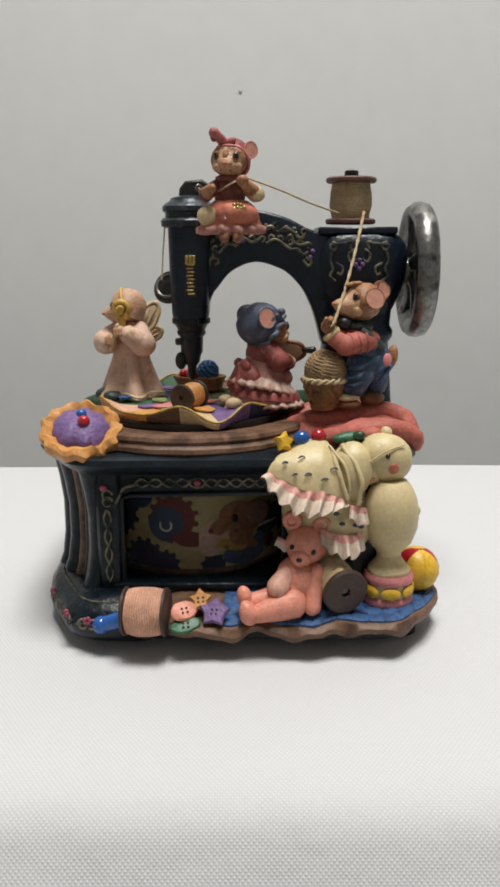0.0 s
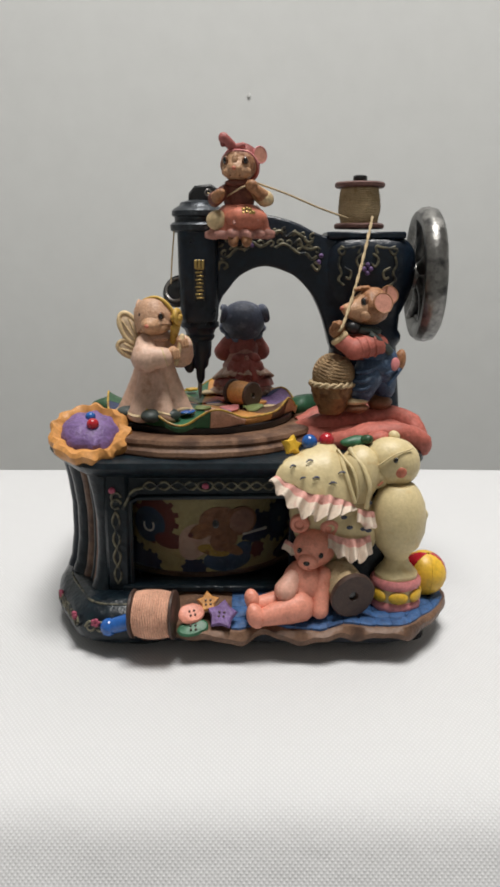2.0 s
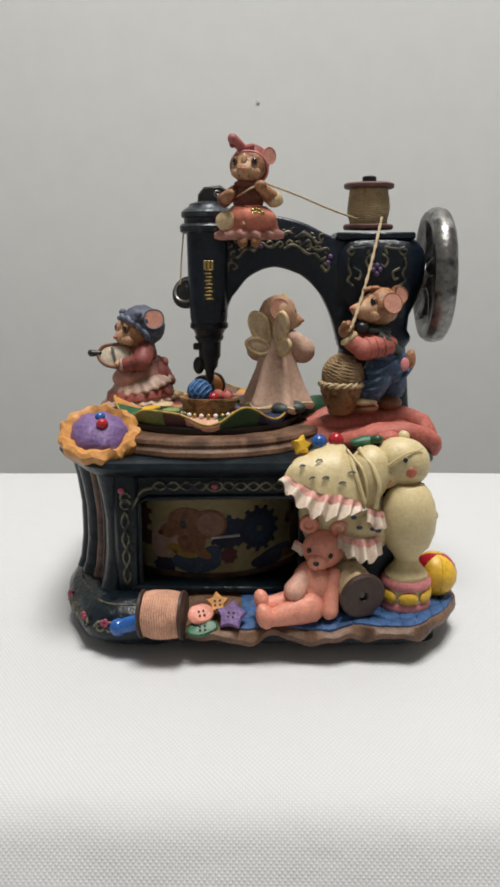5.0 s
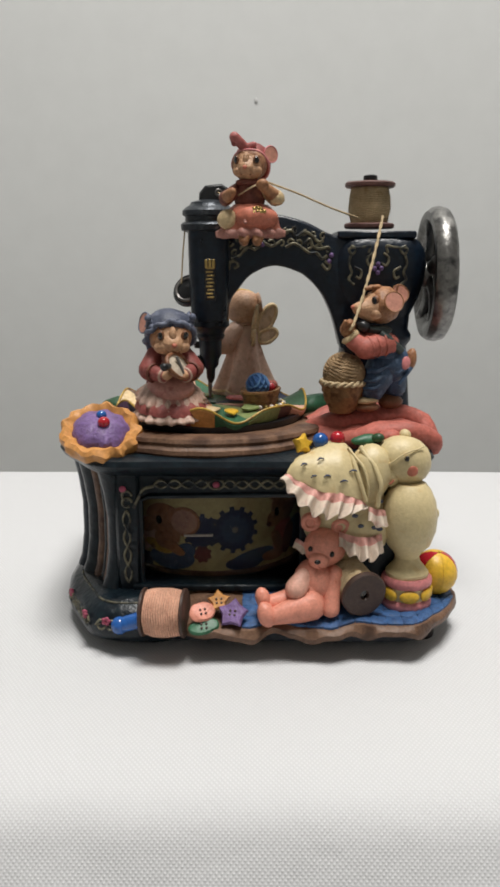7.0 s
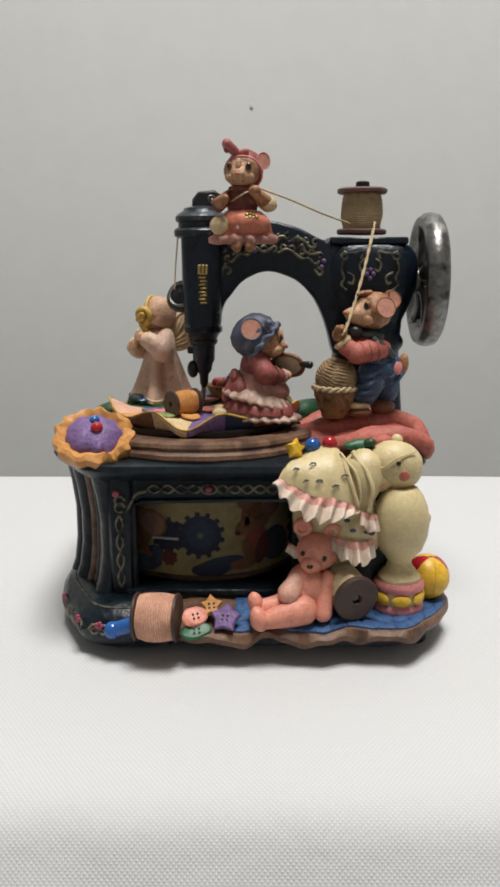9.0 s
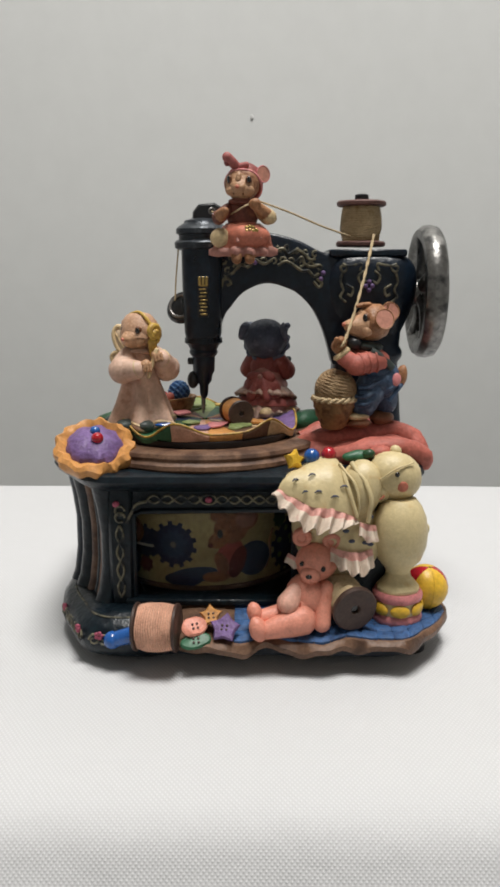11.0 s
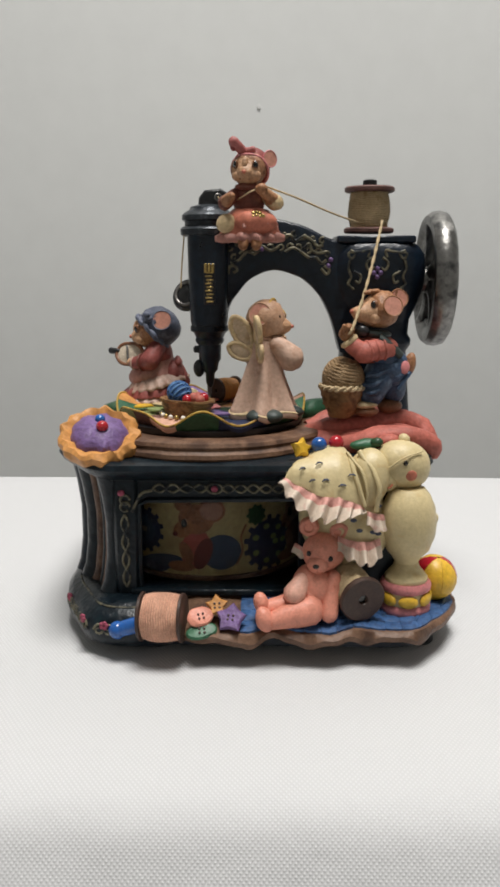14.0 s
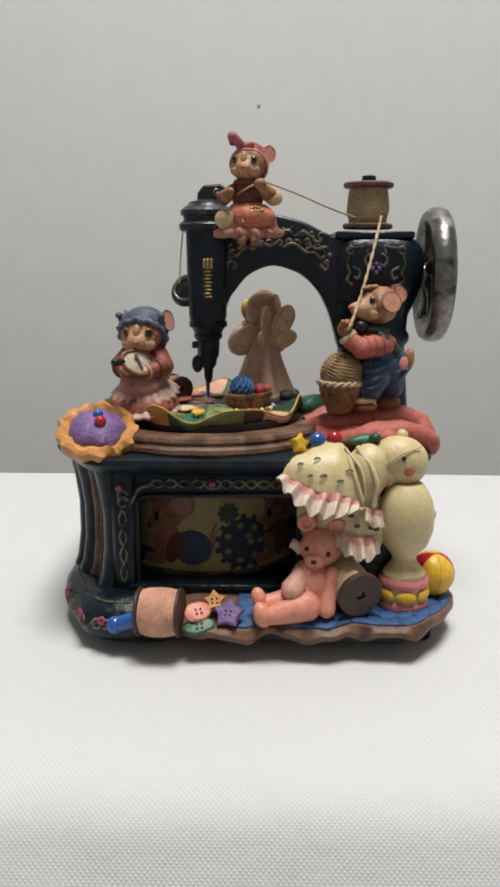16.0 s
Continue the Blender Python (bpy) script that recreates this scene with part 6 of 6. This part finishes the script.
def picture_drum():
    """A drum printed with gears and mice, turning behind the window."""
    d = thing("picture_drum", (0, 0, 0), "parchment drum painted with gears and resting mice behind the window", "drum")
    R = 0.0362
    Shape().lathe((0, 0, 0), [(0.004, -0.0158), (R - 0.0004, -0.0158), (R, -0.0154), (R, 0.0154), (R - 0.0004, 0.0158), (0.004, 0.0158)], PARCH, seg=96).ob("band", d, "parchment-coloured printed band")
    Shape().lathe((0, 0, 0), [(R - 0.001, -0.0166), (R + 0.0012, -0.0164), (R + 0.0012, -0.0150), (R - 0.001, -0.0148)], WOOD, seg=96).ob("lower_rim", d, "brown lower rim")

    def at(deg, du=0.0):
        return R * radians(deg) + du

    # (angle, height, radius, teeth, colour, hub colour)
    for deg, z, r, teeth, mat, hub in ((261, 0.0040, 0.0094, 13, PRINTRED, None), (243, -0.0125, 0.0085, 12, PRINTBLUE, None), (256, -0.0135, 0.0058, 11, PRINTBLUE, None), (226, 0.004, 0.0090, 12, PRINTBLUE, GREY),
                                       (284, -0.0142, 0.0050, 10, PRINTBLUE, None), (321, -0.0002, 0.0068, 11, PRINTBLUE, None), (340.5, 0.0002, 0.0088, 13, PRINTBLUE, GREY), (322, -0.0085, 0.0034, 8, PRINTRED, None),
                                       (340.5, 0.0002, 0.0056, 12, BLUEPRINT, GREY), (58, -0.0050, 0.0108, 14, PRINTBLUE, None), (49, 0.0065, 0.0040, 9, DKGREEN, None),
                                       (128, 0.0, 0.0100, 13, PRINTBLUE, GREY), (170, 0.004, 0.0090, 12, PRINTRED, GREY), (205, -0.003, 0.0095, 13, PRINTBLUE, GREY)):
        s = Shape()
        on_drum(s, cog(at(deg), z, r, teeth), R, mat, 0.00010 if mat is not BLUEPRINT else 0.00013)
        if hub:
            on_drum(s, disc(at(deg), z, r * 0.13, r * 0.13), R, hub, 0.00018)
        s.ob("gear_print", d, "printed gear wheel")
    s = Shape()
    on_drum(s, disc(at(257), 0.0018, 0.0066, 0.0066, 24), R, BLUEPRINT, 0.00014)
    hook = [(at(257) + 0.0021 * math.cos(b), 0.0014 + 0.0021 * math.sin(b)) for b in (math.pi * (0.85 + 0.15 * k) for k in range(10))]
    s.tube([((R + 0.0002) * math.cos(u / R), (R + 0.0002) * math.sin(u / R), z) for u, z in hook], 0.0004, WHITE, 5)
    s.ob("wheel_print", d, "printed blue wheel with a pale hook")
    for deg, z, ru, rz, tilt, mat, name, lab in ((242, 0.0105, 0.0046, 0.0036, 20, BLUEPRINT, "cloth_print", "blue printed patch"), (270, -0.0035, 0.0060, 0.0030, -6, PRINTRED, "cloth_print", "maroon printed patch"),
                                                (352, -0.0110, 0.0090, 0.0030, 10, BLUEPRINT, "shoe_print", "navy printed shape"), (346, -0.0128, 0.0070, 0.0026, 0, PRINTBLUE, "shoe_print", "navy printed shape")):
        s = Shape()
        on_drum(s, disc(at(deg), z, ru, rz, 18, tilt), R, mat, 0.00016)
        s.ob(name, d, lab)
    for k in range(9):
        s = Shape()
        a = 0.9 * k
        on_drum(s, disc(at(58, (0.0066 if k < 7 else 0.0028) * math.cos(a)), -0.0050 + (0.0066 if k < 7 else 0.0028) * math.sin(a), 0.0013, 0.0011), R, LTGREEN, 0.00018)
        s.ob("dot_print", d, "pale green printed dot")
    s = Shape()
    on_drum(s, [(at(312), -0.0020), (at(328), -0.0016), (at(328), -0.0008), (at(312), -0.0012)], R, WHITE, 0.0009)
    s.ob("axle_print", d, "pale printed axle")
    lying = ((-0.0066, -0.0028, 0.0066, 0.0060, 0, 30), (-0.0088, -0.0060, 0.0042, 0.0044, 0, 0), (0.0046, -0.0108, 0.0090, 0.0042, 1, 0), (0.0100, -0.0080, 0.0040, 0.0032, 1, 30), (-0.0004, -0.0068, 0.0060, 0.0021, HEM, -14), (0.0032, -0.0030, 0.0052, 0.0044, FURDEEP, 20),
             (0.0020, 0.0036, 0.0078, 0.0058, FURDEEP, -8), (-0.0050, 0.0006, 0.0042, 0.0028, FUR, 20), (-0.0086, -0.0008, 0.0010, 0.0009, PRINTRED, 0), (0.0096, 0.0034, 0.0062, 0.0054, FURDEEP, 0), (0.0100, 0.0034, 0.0048, 0.0044, PRINTPINK, 0), (0.0002, 0.0032, 0.0012, 0.0016, BLACK, 10), (0.0060, -0.0066, 0.0046, 0.0018, FUR, -30))
    sitting = ((0.0096, -0.0062, 0.0072, 0.0066, 1, 0), (0.0004, -0.0050, 0.0054, 0.0074, 0, -12), (0.0030, -0.0066, 0.0030, 0.0062, PRINTRED, -20), (-0.0030, -0.0064, 0.0022, 0.0044, FURDEEP, 25), (-0.0050, -0.0116, 0.0050, 0.0020, FURDEEP, 0), (0.0006, 0.0062, 0.0064, 0.0056, FURDEEP, 0),
               (-0.0040, 0.0024, 0.0040, 0.0030, FUR, 30), (-0.0070, 0.0004, 0.0010, 0.0009, PRINTRED, 0), (0.0060, 0.0094, 0.0050, 0.0044, FURDEEP, 0), (0.0060, 0.0094, 0.0040, 0.0034, PRINTPINK, 0), (-0.0040, 0.0114, 0.0030, 0.0026, FURDEEP, 0), (-0.0036, 0.0046, 0.0010, 0.0016, BLACK, 0))
    for deg, flip, blobs, coat_mat, legs in ((296, 1, lying, ROBE, DENIM), (13, 1, sitting, SALMON, BLUEPRINT), (80, 1, sitting, PRINTRED, PRINTBLUE), (148, 1, sitting, SALMON, BLUEPRINT), (190, -1, lying, ROBE, DENIM)):
        s = Shape()
        for k, (du, z, ru, rz, mat, tilt) in enumerate(blobs):
            mat = coat_mat if mat == 0 else legs if mat == 1 else mat
            on_drum(s, disc(at(deg) + du * flip, z, ru, rz, 18, tilt * flip), R, mat, 0.00018 + 0.00005 * k)
        if blobs is sitting:
            tail = smooth_line([(0.0150, -0.0110), (0.0172, -0.0060), (0.0166, -0.0010), (0.0186, 0.0036)], 5)
            s.tube([((R + 0.0002) * math.cos((at(deg) + flip * u) / R), (R + 0.0002) * math.sin((at(deg) + flip * u) / R), z) for u, z in tail], 0.0004, FUR, 5)
        s.ob("mouse_print", d, "plain printed shape of a resting mouse")
    return d


quilt()
teddy_bear()
stuffed_toy()
toy_stand()
play_ball()
pincushion()
folded_cloth()
twine_basket()
seated_mouse()
tailor_mouse()
cotton_reel("thread_spool", (0.0300, -0.0535, 0.0232), aim((0.0059, -0.0170, -0.0020)), 0.0078, 0.0060, 0.0150, 0.0022, DARKWOOD, TWINE,
            "dark wooden spool of tan twine lying beside the bear", turns=9)
cotton_reel("thread_spool", (-0.0325, -0.0630, 0.0160), aim((1.0, -0.10, 0.02)), 0.0080, 0.0074, 0.0120, 0.0014, DARKWOOD, THREADPINK,
            "spool of peach thread lying on the front edge", hole=False, turns=15)
ball_pin((-0.0476, -0.0620, 0.0108), 0.0030, BLUE, "glossy blue ball-headed pin stuck in the peach spool", (-0.0395, -0.0630, 0.0136), BLUE, 0.85)
ball_pin((0.0189, -0.0455, 0.0700), 0.0027, BLUE, "glossy blue ball-headed pin on the base's edge", (0.0215, -0.0440, 0.0665))
ball_pin((0.0246, -0.0455, 0.0708), 0.0025, RED, "glossy red ball-headed pin on the base's edge", (0.0255, -0.0440, 0.0665))
s = Shape().prism(star(5, 0.0038, 0.0024), 0.0028, YELLOW, pose(0.0124, -0.0450, 0.0682, 62, 12, 24), 0.0008)
tagged(s.rough(0.0007, 260).ob("star_pin"), "golden star-shaped pin head on the base's edge", "pin")
s = Shape().ell((0.0345, -0.0440, 0.0700), (0.0052, 0.0022, 0.0018), GREEN, (15, -6, 5))
s.ell((0.0380, -0.0450, 0.0708), (0.0022, 0.0018, 0.0016), DKGREEN)
tagged(s.rough(0.0004, 260).ob("leaf"), "glossy green leaf on the toy's shoulder", "leaf")
button((-0.0149, -0.0590, 0.0180), (52, 0, 8), star(5, 0.0040, 0.0026), ORANGE, "golden star-shaped button leaning on the base")
button((-0.0098, -0.0630, 0.0155), (48, 0, -12), star(5, 0.0052, 0.0035), PURPLE, "violet flower-shaped button on the quilt's edge")
button((-0.0203, -0.0630, 0.0158), (45, 0, 25), disc(0, 0, 0.0046, 0.0034, 20), BEAR, "oval pink button on the base's edge")
button((-0.0195, -0.0655, 0.0118), (40, 0, 10), disc(0, 0, 0.0052, 0.0028, 20, 10), GREEN, "oval green button on the base's edge")

cloth = patchwork_cloth()
angel = angel_mouse()
seamstress = bonnet_mouse()
workbasket = work_basket()
reel = cotton_reel("thread_spool", (0, 0, 0), (0, 90, 0), 0.0050, 0.0042, 0.0086, 0.0014, DARKWOOD, ORANGE, "small spool of orange thread lying on the patchwork cloth", turns=14)
drum = picture_drum()

TURN = 37.3     # degrees a second, anticlockwise from above
DRUM = -7.8


def motions():
    times = [0.5 * k for k in range(33)]
    cx, cy = AXIS
    # thing, angle on the turntable at the start, radius, height, facing
    riders = ((cloth, 0.0, 0.0, 0.0717, 0.0), (angel, 162.0, 0.0262, 0.0742, -25.0), (seamstress, 339.0, 0.0270, 0.0744, 114.5),
              (workbasket, 85.5, 0.0195, 0.0746, 170.0), (reel, 269.5, 0.0165, 0.0792, 62.0))
    for ob, a0, r, z, rz in riders:
        rows = []
        for t in [0.25 * k for k in range(65)]:
            a = radians(a0 + TURN * t)
            rows.append((t, pose(cx + r * math.cos(a), cy + r * math.sin(a), z, 0, 0, rz + TURN * t)))
        walk(ob, rows)
    walk(drum, [(t, pose(cx, cy, 0.0347, 0, 0, DRUM * t)) for t in times])


motions()
